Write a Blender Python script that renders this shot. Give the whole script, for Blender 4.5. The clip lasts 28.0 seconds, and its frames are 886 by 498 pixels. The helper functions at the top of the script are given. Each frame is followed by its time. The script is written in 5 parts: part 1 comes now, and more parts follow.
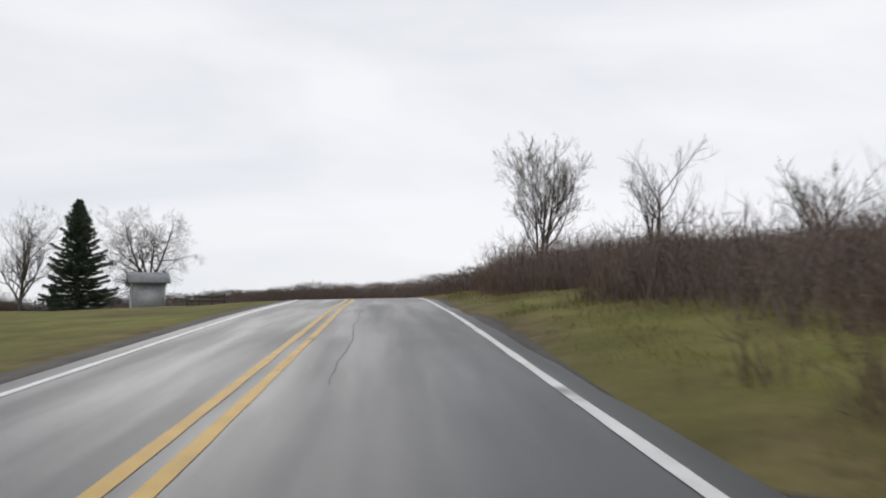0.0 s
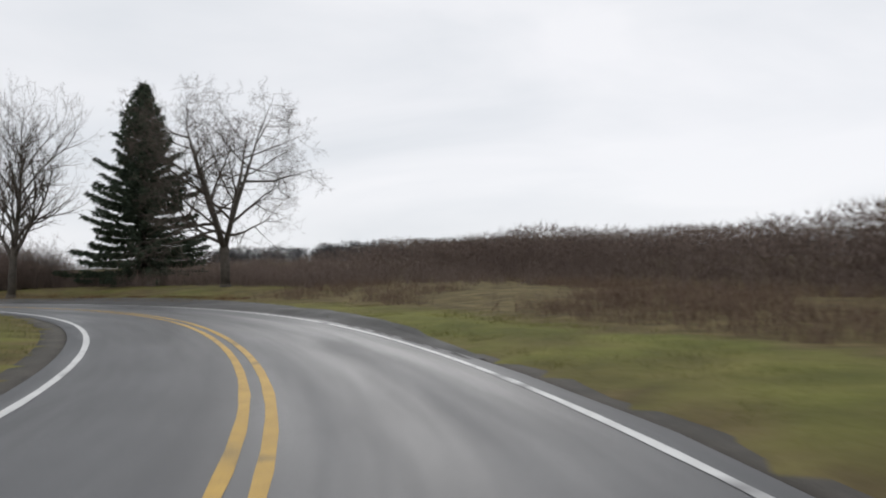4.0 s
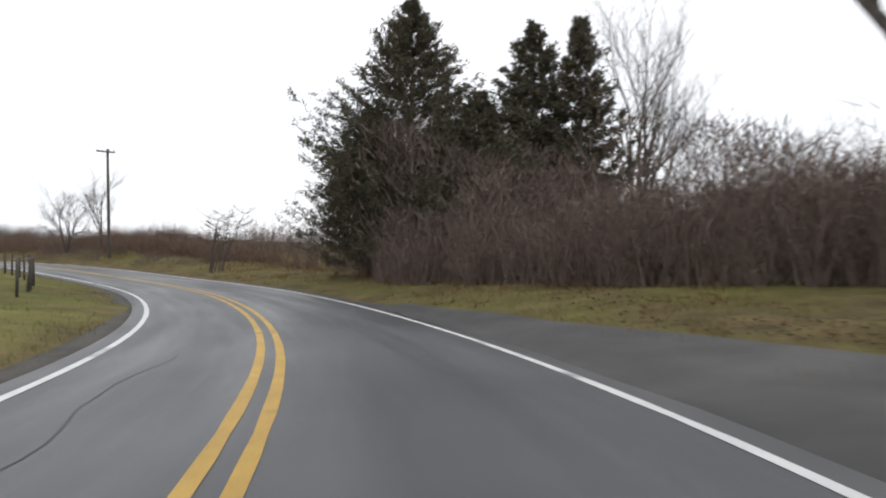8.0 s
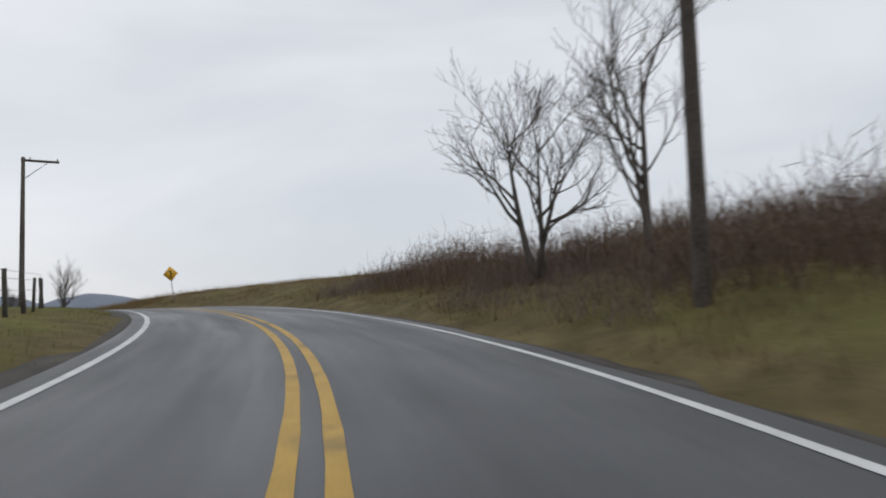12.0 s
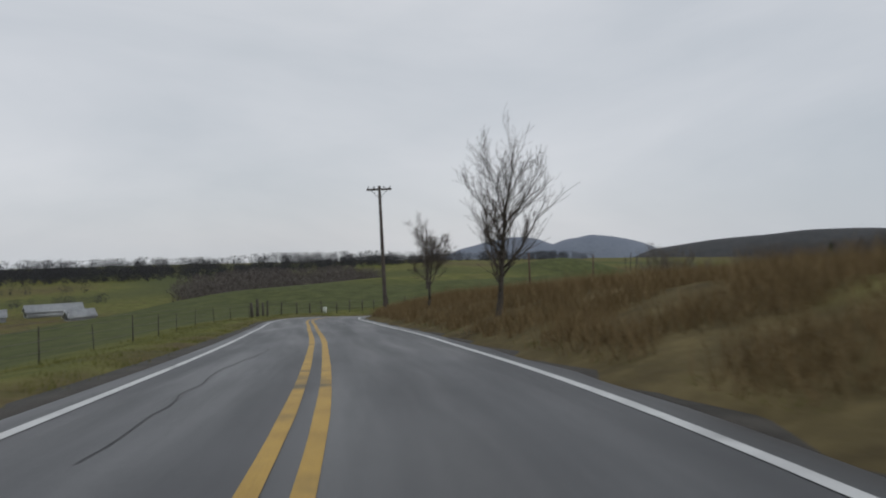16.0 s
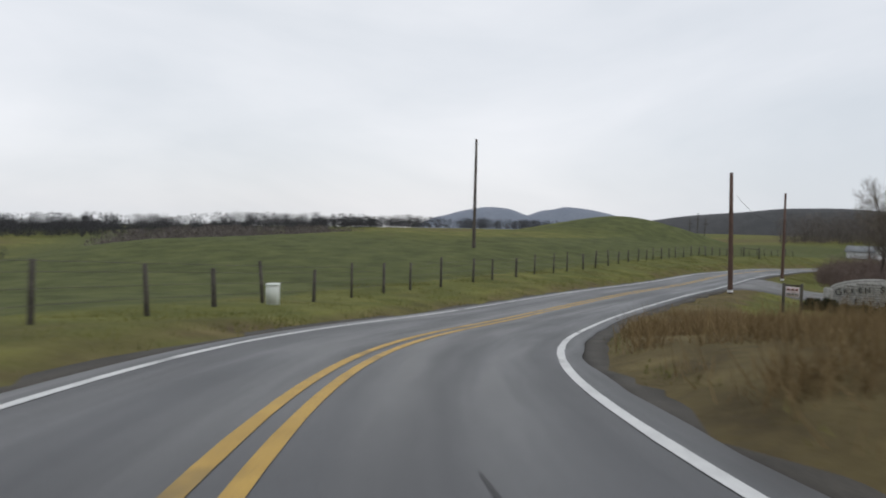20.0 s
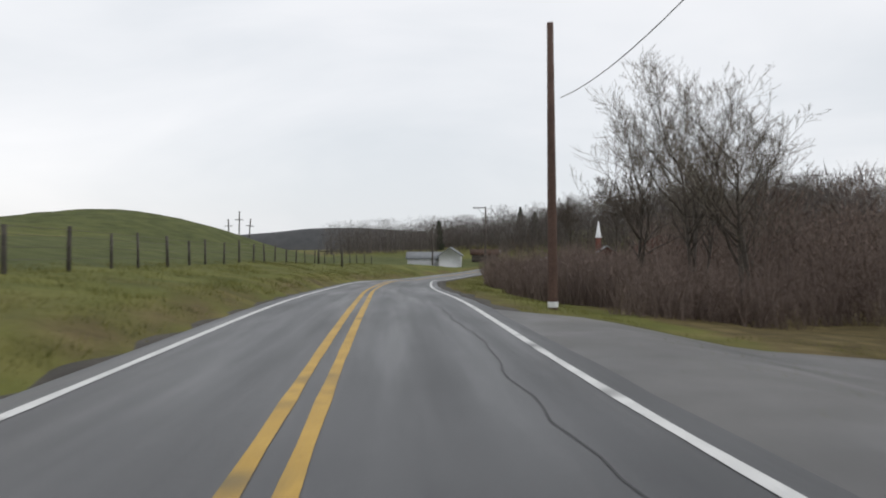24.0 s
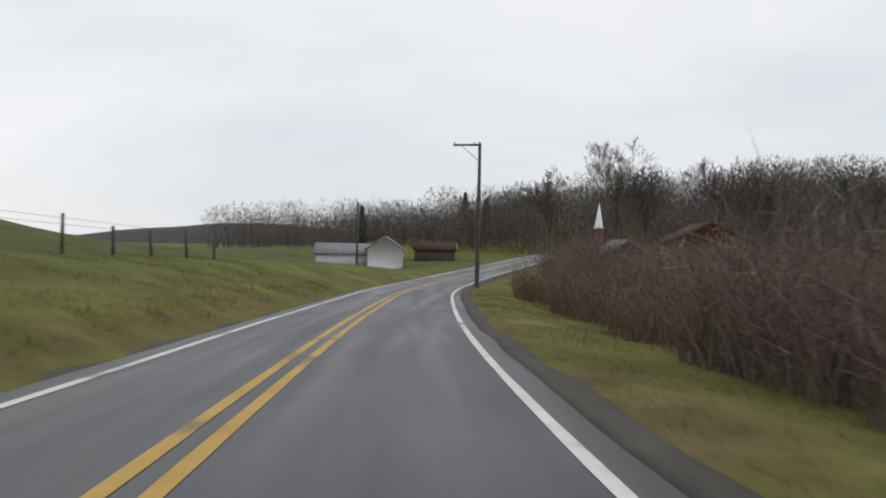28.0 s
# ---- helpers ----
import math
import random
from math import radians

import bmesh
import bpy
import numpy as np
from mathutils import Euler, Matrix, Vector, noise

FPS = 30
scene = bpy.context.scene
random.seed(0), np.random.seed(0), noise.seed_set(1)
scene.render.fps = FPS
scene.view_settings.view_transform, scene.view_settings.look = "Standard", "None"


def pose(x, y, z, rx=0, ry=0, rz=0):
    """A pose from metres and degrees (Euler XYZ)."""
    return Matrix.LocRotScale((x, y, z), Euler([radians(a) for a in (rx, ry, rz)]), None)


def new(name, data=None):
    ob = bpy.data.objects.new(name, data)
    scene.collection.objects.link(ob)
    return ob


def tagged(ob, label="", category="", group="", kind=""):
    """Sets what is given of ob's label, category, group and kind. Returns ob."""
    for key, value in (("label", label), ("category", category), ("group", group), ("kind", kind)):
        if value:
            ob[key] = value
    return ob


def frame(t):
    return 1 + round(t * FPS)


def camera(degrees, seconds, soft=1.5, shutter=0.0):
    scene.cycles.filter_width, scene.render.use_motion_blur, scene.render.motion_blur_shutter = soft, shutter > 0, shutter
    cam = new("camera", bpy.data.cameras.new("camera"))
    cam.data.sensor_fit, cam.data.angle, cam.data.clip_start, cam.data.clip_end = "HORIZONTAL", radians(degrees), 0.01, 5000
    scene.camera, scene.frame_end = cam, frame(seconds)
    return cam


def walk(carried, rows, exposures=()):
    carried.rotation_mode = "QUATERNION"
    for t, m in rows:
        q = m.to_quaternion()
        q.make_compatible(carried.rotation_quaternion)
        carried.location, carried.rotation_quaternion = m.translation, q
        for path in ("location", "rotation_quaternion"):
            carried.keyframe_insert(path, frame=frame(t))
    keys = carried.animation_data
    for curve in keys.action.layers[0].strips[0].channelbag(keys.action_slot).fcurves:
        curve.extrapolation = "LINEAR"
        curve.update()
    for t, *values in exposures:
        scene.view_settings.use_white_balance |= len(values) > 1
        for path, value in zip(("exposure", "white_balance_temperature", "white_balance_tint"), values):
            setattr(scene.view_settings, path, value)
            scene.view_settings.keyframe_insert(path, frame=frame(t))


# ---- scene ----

# ------------------------------------------------------------------ camera
PATH = [
    (0.0, -0.00, 0.00, 0.40, -0.00, 5.92, 1.46),
    (0.5, -0.57, 7.54, 1.03, -0.05, 5.84, 1.46),
    (1.0, -1.19, 15.03, 1.66, 0.22, 5.83, 1.32),
    (1.5, -1.85, 22.41, 2.25, 0.82, 5.81, 1.29),
    (2.0, -2.63, 29.79, 2.77, 2.09, 5.16, 1.15),
    (2.5, -3.68, 37.13, 3.19, 4.54, 3.99, 0.74),
    (3.0, -5.15, 44.40, 3.44, 8.28, 3.07, 0.51),
    (3.5, -7.19, 51.53, 3.59, 13.05, 2.39, 0.39),
    (4.0, -9.88, 58.40, 3.66, 18.76, 1.91, 0.32),
    (4.5, -13.31, 64.88, 3.69, 25.50, 1.58, 0.24),
    (5.0, -17.54, 70.78, 3.70, 33.52, 1.19, 0.13),
    (5.5, -22.41, 75.98, 3.69, 40.73, 0.87, 0.69),
    (6.0, -27.78, 80.36, 3.65, 48.92, 0.82, 0.98),
    (6.5, -33.31, 83.83, 3.57, 55.70, 0.42, 0.91),
    (7.0, -39.20, 86.64, 3.45, 62.39, 0.35, 0.84),
    (7.5, -45.36, 88.84, 3.30, 68.05, 0.46, 0.69),
    (8.0, -51.83, 90.45, 3.16, 74.14, 0.23, -0.11),
    (8.5, -58.44, 91.45, 3.02, 79.47, 0.53, 0.03),
    (9.0, -65.15, 91.85, 2.90, 84.84, 0.89, 0.39),
    (9.5, -71.87, 91.62, 2.81, 90.17, 1.00, 0.52),
    (10.0, -78.57, 90.69, 2.76, 95.88, 1.32, 0.22),
    (10.5, -85.13, 89.11, 2.74, 101.18, 1.64, -0.10),
    (11.0, -91.66, 86.86, 2.75, 106.15, 1.75, -0.24),
    (11.5, -98.05, 84.05, 2.80, 110.04, 2.31, 0.25),
    (12.0, -104.25, 80.81, 2.91, 113.98, 3.36, 1.30),
    (12.5, -110.04, 77.19, 3.08, 119.32, 3.95, 1.92),
    (13.0, -115.40, 73.05, 3.24, 125.67, 3.68, 1.82),
    (13.5, -120.28, 68.41, 3.37, 131.18, 3.15, 1.34),
    (14.0, -124.75, 63.36, 3.45, 135.89, 2.61, 0.88),
    (14.5, -128.82, 57.97, 3.48, 140.14, 2.24, 0.63),
    (15.0, -132.50, 52.30, 3.46, 144.20, 2.01, 0.63),
    (15.5, -135.76, 46.37, 3.37, 148.19, 1.50, 0.78),
    (16.0, -138.59, 40.25, 3.17, 152.18, -0.57, 0.85),
    (16.5, -141.01, 33.99, 2.81, 155.13, -2.16, 0.88),
    (17.0, -143.14, 27.63, 2.33, 157.19, -3.06, 0.85),
    (17.5, -145.11, 21.31, 1.78, 157.86, -3.33, 0.54),
    (18.0, -147.07, 14.88, 1.17, 158.12, -3.69, 0.24),
    (18.5, -149.06, 8.47, 0.56, 157.71, -3.64, -0.05),
    (19.0, -151.11, 2.09, -0.04, 156.82, -3.55, -0.30),
    (19.5, -153.32, -4.21, -0.62, 154.27, -3.17, -0.75),
    (20.0, -155.89, -10.23, -1.20, 149.86, -3.05, -0.99),
    (20.5, -158.91, -15.80, -1.80, 144.52, -4.45, 0.23),
    (21.0, -162.45, -20.88, -2.41, 138.17, -4.45, 0.81),
    (21.5, -166.56, -25.52, -2.98, 131.84, -4.15, -0.17),
    (22.0, -171.33, -29.81, -3.50, 125.06, -3.34, -0.83),
    (22.5, -176.60, -33.66, -3.92, 119.82, -2.18, -0.63),
    (23.0, -182.22, -37.19, -4.27, 116.77, -1.66, -0.39),
    (23.5, -188.04, -40.53, -4.58, 114.91, -1.32, -0.18),
    (24.0, -194.01, -43.75, -4.86, 113.69, -0.96, -0.03),
    (24.5, -200.06, -46.89, -5.10, 112.92, -0.55, 0.05),
    (25.0, -206.17, -49.99, -5.32, 112.89, -0.12, 0.04),
    (25.5, -212.31, -53.09, -5.53, 112.84, -0.04, 0.47),
    (26.0, -218.48, -56.19, -5.77, 113.00, -0.60, 1.38),
    (26.5, -224.70, -59.28, -6.06, 112.35, -0.84, 1.76),
    (27.0, -231.02, -62.28, -6.38, 110.98, -0.88, 0.93),
    (27.5, -237.44, -65.15, -6.70, 109.43, -0.80, -0.56),
    (28.0, -244.00, -67.81, -7.02, 106.94, -0.91, -1.25),
]
EXPOSURES = [(0, 0.0, 6480, 11), (3, -0.04, 6480, 11), (5, 0.10, 6450, 10), (6, 0.27, 6480, 10), (6.6, 0.33, 6500, 10), (8, 0.5, 6520, 11), (9.4, 0.5, 6520, 11), (10, 0.15, 6470, 11), (11, -0.05, 6380, 10),
             (13, -0.4, 6250, 10), (15.5, -0.6, 6200, 9), (17, -0.25, 6250, 10), (20, -0.1, 6300, 10), (22.5, 0.05, 6480, 10), (28, 0.0, 6480, 10)]
cam = camera(63.82, 28.0, soft=1.9, shutter=0.3)
walk(cam, [(t, pose(x, y, z, 90 + p, r, yaw)) for t, x, y, z, yaw, p, r in PATH], EXPOSURES)

# ------------------------------------------------------------------ sky and light
world = bpy.data.worlds.new("overcast_sky")
scene.world = world
world.use_nodes = True
wn, wl = world.node_tree.nodes, world.node_tree.links
wn.clear()
sky = wn.new("ShaderNodeTexSky")
sky.sky_type, sky.sun_disc = "NISHITA", False
sky.sun_elevation, sky.sun_rotation = radians(32), radians(200)
cloud = wn.new("ShaderNodeTexNoise")
cloud.inputs["Scale"].default_value, cloud.inputs["Detail"].default_value = 1.7, 6
cloud.inputs["Roughness"].default_value, cloud.inputs["Distortion"].default_value = 0.5, 0.5
tone = wn.new("ShaderNodeValToRGB")
tone.color_ramp.elements[0].position, tone.color_ramp.elements[0].color = 0.34, (0.67, 0.70, 0.735, 1)
tone.color_ramp.elements[1].position, tone.color_ramp.elements[1].color = 0.66, (0.86, 0.862, 0.882, 1)
here = wn.new("ShaderNodeTexCoord")
flat = wn.new("ShaderNodeVectorMath")
flat.operation, flat.inputs[1].default_value = "MULTIPLY", (0.8, 0.8, 2.8)
wl.new(here.outputs["Generated"], flat.inputs[0])
wl.new(flat.outputs[0], cloud.inputs["Vector"])
wl.new(cloud.outputs["Fac"], tone.inputs["Fac"])
clear = wn.new("ShaderNodeBackground")
clear.inputs["Strength"].default_value = 0.08
deck = wn.new("ShaderNodeBackground")
deck.inputs["Strength"].default_value = 1.12
both = wn.new("ShaderNodeMixShader")
both.inputs["Fac"].default_value = 0.93
wl.new(sky.outputs["Color"], clear.inputs["Color"])
wl.new(tone.outputs["Color"], deck.inputs["Color"])
wl.new(clear.outputs[0], both.inputs[1])
wl.new(deck.outputs[0], both.inputs[2])
wout = wn.new("ShaderNodeOutputWorld")
wl.new(both.outputs[0], wout.inputs["Surface"])
sun = new("sun", bpy.data.lights.new("sun", "SUN"))
sun.data.energy, sun.data.angle, sun.data.color = 0.6, radians(25), (1.0, 0.97, 0.93)
sun.matrix_world = pose(0, 0, 60, 58, 0, 200)

# ------------------------------------------------------------------ materials
def material(name, dark, light, scale=3.0, rough=0.8, bump=0.3, fine=40.0, spec=0.3, metal=0.0, wear=None, wear_at=0.62):
    """A surface with colour drifting at two scales, fine relief and, where given, worn patches."""
    m = bpy.data.materials.new(name)
    m.use_nodes = True
    nt, b = m.node_tree, m.node_tree.nodes["Principled BSDF"]
    n, l = nt.nodes, nt.links
    tc = n.new("ShaderNodeTexCoord")
    big, small = n.new("ShaderNodeTexNoise"), n.new("ShaderNodeTexNoise")
    big.inputs["Scale"].default_value, big.inputs["Detail"].default_value = scale, 5
    small.inputs["Scale"].default_value, small.inputs["Detail"].default_value = fine, 3
    l.new(tc.outputs["Object"], big.inputs["Vector"])
    l.new(tc.outputs["Object"], small.inputs["Vector"])
    add = n.new("ShaderNodeMath")
    add.operation = "MULTIPLY_ADD"
    add.inputs[1].default_value, add.inputs[2].default_value = 0.55, 0.0
    l.new(small.outputs["Fac"], add.inputs[0])
    add2 = n.new("ShaderNodeMath")
    add2.operation = "MULTIPLY_ADD"
    add2.inputs[1].default_value = 0.55
    l.new(big.outputs["Fac"], add2.inputs[0])
    l.new(add.outputs[0], add2.inputs[2])
    ramp = n.new("ShaderNodeValToRGB")
    ramp.color_ramp.elements[0].position, ramp.color_ramp.elements[0].color = 0.38, (*dark, 1)
    ramp.color_ramp.elements[1].position, ramp.color_ramp.elements[1].color = 0.72, (*light, 1)
    l.new(add2.outputs[0], ramp.inputs["Fac"])
    col = ramp.outputs["Color"]
    if wear:
        w = n.new("ShaderNodeTexNoise")
        w.inputs["Scale"].default_value, w.inputs["Detail"].default_value = scale * 0.37, 8
        l.new(tc.outputs["Object"], w.inputs["Vector"])
        wr = n.new("ShaderNodeValToRGB")
        wr.color_ramp.elements[0].position, wr.color_ramp.elements[1].position = wear_at - 0.08, wear_at + 0.06
        l.new(w.outputs["Fac"], wr.inputs["Fac"])
        mix = n.new("ShaderNodeMix")
        mix.data_type = "RGBA"
        l.new(wr.outputs["Color"], mix.inputs["Factor"])
        l.new(col, mix.inputs["A"])
        mix.inputs["B"].default_value = (*wear, 1)
        col = mix.outputs["Result"]
    l.new(col, b.inputs["Base Color"])
    b.inputs["Roughness"].default_value, b.inputs["Metallic"].default_value = rough, metal
    b.inputs["Specular IOR Level"].default_value = spec
    if bump:
        bp = n.new("ShaderNodeBump")
        bp.inputs["Strength"].default_value, bp.inputs["Distance"].default_value = bump, 0.02
        l.new(add2.outputs[0], bp.inputs["Height"])
        l.new(bp.outputs["Normal"], b.inputs["Normal"])
    return m


def asphalt_material(name, dark, light, wet, tracks=False):
    """Damp asphalt: dark mix with stone grain, streaks along the lanes, and gloss where water lies in the wheel tracks."""
    m = material(name, dark, light, 0.35, 0.6, 0.35, 90.0, 0.5)
    nt, b = m.node_tree, m.node_tree.nodes["Principled BSDF"]
    n, l = nt.nodes, nt.links
    tc = n.new("ShaderNodeTexCoord")
    w = n.new("ShaderNodeTexNoise")
    w.inputs["Scale"].default_value, w.inputs["Detail"].default_value = 0.6, 6
    vec = tc.outputs["Object"]
    if tracks:
        ac, al = n.new("ShaderNodeAttribute"), n.new("ShaderNodeAttribute")
        ac.attribute_name, al.attribute_name = "across", "along"
        slow = n.new("ShaderNodeMath")
        slow.operation = "MULTIPLY"
        slow.inputs[1].default_value = 0.16
        l.new(al.outputs["Fac"], slow.inputs[0])
        quick = n.new("ShaderNodeMath")
        quick.operation = "MULTIPLY"
        quick.inputs[1].default_value = 2.2
        l.new(ac.outputs["Fac"], quick.inputs[0])
        cv = n.new("ShaderNodeCombineXYZ")
        l.new(slow.outputs[0], cv.inputs["X"])
        l.new(quick.outputs[0], cv.inputs["Y"])
        vec = cv.outputs[0]
    l.new(vec, w.inputs["Vector"])
    mr = n.new("ShaderNodeMapRange")
    mr.inputs["From Min"].default_value, mr.inputs["From Max"].default_value = 0.35, 0.65
    mr.inputs["To Min"].default_value, mr.inputs["To Max"].default_value = wet, wet + 0.22
    l.new(w.outputs["Fac"], mr.inputs["Value"])
    l.new(mr.outputs["Result"], b.inputs["Roughness"])
    if tracks:
        # paler worn crown and darker wheel tracks
        wave = n.new("ShaderNodeMath")
        wave.operation = "MULTIPLY"
        wave.inputs[1].default_value = 3.9
        l.new(ac.outputs["Fac"], wave.inputs[0])
        si = n.new("ShaderNodeMath")
        si.operation = "SINE"
        l.new(wave.outputs[0], si.inputs[0])
        tone = n.new("ShaderNodeMath")
        tone.operation = "MULTIPLY_ADD"
        tone.inputs[1].default_value, tone.inputs[2].default_value = 0.10, 0.55
        l.new(si.outputs[0], tone.inputs[0])
        st = n.new("ShaderNodeMath")
        st.operation = "MULTIPLY_ADD"
        st.inputs[1].default_value = 0.9
        l.new(w.outputs["Fac"], st.inputs[0])
        l.new(tone.outputs[0], st.inputs[2])
        col = b.inputs["Base Color"].links[0].from_socket
        mul = n.new("ShaderNodeMix")
        mul.data_type, mul.blend_type = "RGBA", "MULTIPLY"
        mul.inputs["Factor"].default_value = 1.0
        l.new(col, mul.inputs["A"])
        l.new(st.outputs[0], mul.inputs["B"])
        l.new(mul.outputs["Result"], b.inputs["Base Color"])
    return m


def ground_material():
    """Grass sheet: green sward, olive and straw-brown tufts, by the attribute dry (0 green, 1 straw) and soil noise."""
    m = bpy.data.materials.new("meadow_ground")
    m.use_nodes = True
    n, l = m.node_tree.nodes, m.node_tree.links
    b = n["Principled BSDF"]
    tc = n.new("ShaderNodeTexCoord")

    def ns(sc, det, ro=0.55):
        t = n.new("ShaderNodeTexNoise")
        t.inputs["Scale"].default_value, t.inputs["Detail"].default_value, t.inputs["Roughness"].default_value = sc, det, ro
        l.new(tc.outputs["Object"], t.inputs["Vector"])
        return t.outputs["Fac"]

    def ramp(fac, *stops):
        r = n.new("ShaderNodeValToRGB")
        for i, (p, c) in enumerate(stops):
            e = r.color_ramp.elements[i] if i < 2 else r.color_ramp.elements.new(p)
            e.position, e.color = p, (*c, 1)
        l.new(fac, r.inputs["Fac"])
        return r.outputs["Color"]

    green = ramp(ns(0.35, 8, 0.65), (0.3, (0.076, 0.083, 0.024)), (0.7, (0.214, 0.204, 0.060)), (0.5, (0.134, 0.138, 0.037)))
    straw = ramp(ns(0.9, 8, 0.65), (0.3, (0.068, 0.052, 0.027)), (0.7, (0.190, 0.150, 0.070)), (0.5, (0.120, 0.095, 0.044)))
    at = n.new("ShaderNodeAttribute")
    at.attribute_name = "dry"
    sumn = n.new("ShaderNodeMath")
    sumn.operation = "MULTIPLY_ADD"
    l.new(ns(0.22, 7), sumn.inputs[0])
    sumn.inputs[1].default_value = 0.9
    l.new(at.outputs["Fac"], sumn.inputs[2])
    fac = n.new("ShaderNodeMapRange")
    fac.inputs["From Min"].default_value, fac.inputs["From Max"].default_value = 0.72, 1.05
    l.new(sumn.outputs[0], fac.inputs["Value"])
    mix = n.new("ShaderNodeMix")
    mix.data_type = "RGBA"
    l.new(fac.outputs["Result"], mix.inputs["Factor"])
    lush = ramp(ns(0.5, 8, 0.65), (0.3, (0.055, 0.063, 0.024)), (0.7, (0.126, 0.134, 0.050)), (0.5, (0.087, 0.099, 0.036)))
    lf = n.new("ShaderNodeMapRange")
    lf.inputs["From Min"].default_value, lf.inputs["From Max"].default_value = 0.12, 0.30
    l.new(at.outputs["Fac"], lf.inputs["Value"])
    sward = n.new("ShaderNodeMix")
    sward.data_type = "RGBA"
    l.new(lf.outputs["Result"], sward.inputs["Factor"])
    l.new(lush, sward.inputs["A"])
    l.new(green, sward.inputs["B"])
    l.new(sward.outputs["Result"], mix.inputs["A"])
    l.new(straw, mix.inputs["B"])
    l.new(mix.outputs["Result"], b.inputs["Base Color"])
    b.inputs["Roughness"].default_value, b.inputs["Specular IOR Level"].default_value = 0.95, 0.1
    bp = n.new("ShaderNodeBump")
    bp.inputs["Strength"].default_value, bp.inputs["Distance"].default_value = 0.6, 0.12
    l.new(ns(6.0, 6), bp.inputs["Height"])
    l.new(bp.outputs["Normal"], b.inputs["Normal"])
    return m


def speckled(name, *colours, rough=0.85):
    """Leaves, blades or twigs: each piece takes its own shade."""
    m = bpy.data.materials.new(name)
    m.use_nodes = True
    n, l = m.node_tree.nodes, m.node_tree.links
    b = n["Principled BSDF"]
    g = n.new("ShaderNodeNewGeometry")
    r = n.new("ShaderNodeValToRGB")
    for i, c in enumerate(colours):
        e = r.color_ramp.elements[i] if i < 2 else r.color_ramp.elements.new(0.5)
        e.color = (*c, 1)
    for i, e in enumerate(r.color_ramp.elements):
        e.position = i / (len(r.color_ramp.elements) - 1)
    l.new(g.outputs["Random Per Island"], r.inputs["Fac"])
    l.new(r.outputs["Color"], b.inputs["Base Color"])
    b.inputs["Roughness"].default_value, b.inputs["Specular IOR Level"].default_value = rough, 0.15
    return m


M_ASPHALT = asphalt_material("damp_asphalt", (0.042, 0.044, 0.047), (0.082, 0.084, 0.088), 0.38, True)
M_LAYBY = asphalt_material("old_dark_asphalt", (0.030, 0.030, 0.030), (0.062, 0.060, 0.056), 0.68)
M_LANE = asphalt_material("side_road_asphalt", (0.075, 0.075, 0.075), (0.14, 0.135, 0.13), 0.5)
M_PATCH = material("tar_seam", (0.028, 0.028, 0.029), (0.052, 0.052, 0.054), 1.0, 0.6, 0.3, 60, 0.35)
M_WHITE = material("worn_white_road_paint", (0.50, 0.50, 0.49), (0.72, 0.72, 0.70), 2.0, 0.6, 0.3, 50, 0.4, wear=(0.20, 0.20, 0.20), wear_at=0.66)
M_YELLOW = material("worn_yellow_road_paint", (0.36, 0.22, 0.035), (0.55, 0.34, 0.06), 2.0, 0.6, 0.3, 50, 0.4, wear=(0.16, 0.12, 0.05), wear_at=0.66)
M_GRAVEL = material("shoulder_gravel", (0.036, 0.033, 0.028), (0.092, 0.082, 0.068), 1.2, 0.85, 0.9, 26.0)
M_GROUND = ground_material()
M_BARK = material("grey_brown_bark", (0.045, 0.039, 0.033), (0.128, 0.111, 0.093), 2.5, 0.9, 0.8, 22.0)
M_TWIG = speckled("bare_twigs", (0.072, 0.058, 0.048), (0.152, 0.125, 0.106))
M_PALETWIG = speckled("pale_twigs", (0.112, 0.096, 0.078), (0.225, 0.192, 0.158))
M_BRUSH = speckled("brown_brush", (0.106, 0.081, 0.070), (0.250, 0.192, 0.164), (0.170, 0.130, 0.111))
M_BRIAR = speckled("reddish_briar", (0.096, 0.066, 0.052), (0.225, 0.158, 0.115), (0.150, 0.104, 0.078))
M_NEEDLE = speckled("spruce_needles", (0.032, 0.046, 0.032), (0.084, 0.106, 0.070), (0.054, 0.072, 0.048))
M_CEDAR = speckled("red_cedar_foliage", (0.062, 0.060, 0.042), (0.150, 0.130, 0.092), (0.100, 0.094, 0.066))
M_GRASS = speckled("green_grass_blades", (0.090, 0.098, 0.028), (0.228, 0.214, 0.070), (0.149, 0.149, 0.045))
M_STRAW = speckled("dry_grass_blades", (0.120, 0.084, 0.041), (0.276, 0.204, 0.102), (0.192, 0.134, 0.065))
M_WOODS = speckled("winter_woods", (0.078, 0.068, 0.062), (0.190, 0.168, 0.152), (0.126, 0.110, 0.100))
M_FARWOODS = speckled("far_winter_woods", (0.042, 0.042, 0.045), (0.072, 0.072, 0.077), (0.056, 0.056, 0.060))
# distance haze mixed into the base colour: pale blue-grey instead of wood brown
M_HILL = material("haze_tinted_mountain_woods", (0.190, 0.215, 0.262), (0.228, 0.252, 0.300), 0.01, 0.95, 0.0, 0.08)
M_RIDGE = material("dark_ridge_woods", (0.062, 0.064, 0.066), (0.092, 0.092, 0.094), 0.03, 0.95, 0.0, 0.3)
M_POLE = material("weathered_pole_wood", (0.048, 0.041, 0.036), (0.126, 0.106, 0.091), 1.5, 0.85, 0.5, 18.0)
M_REDPOLE = material("creosoted_pole_wood", (0.066, 0.040, 0.032), (0.132, 0.082, 0.064), 1.5, 0.85, 0.5, 18.0)
M_POST = material("grey_fence_post_wood", (0.040, 0.036, 0.030), (0.115, 0.103, 0.088), 3.0, 0.9, 0.6, 30.0)
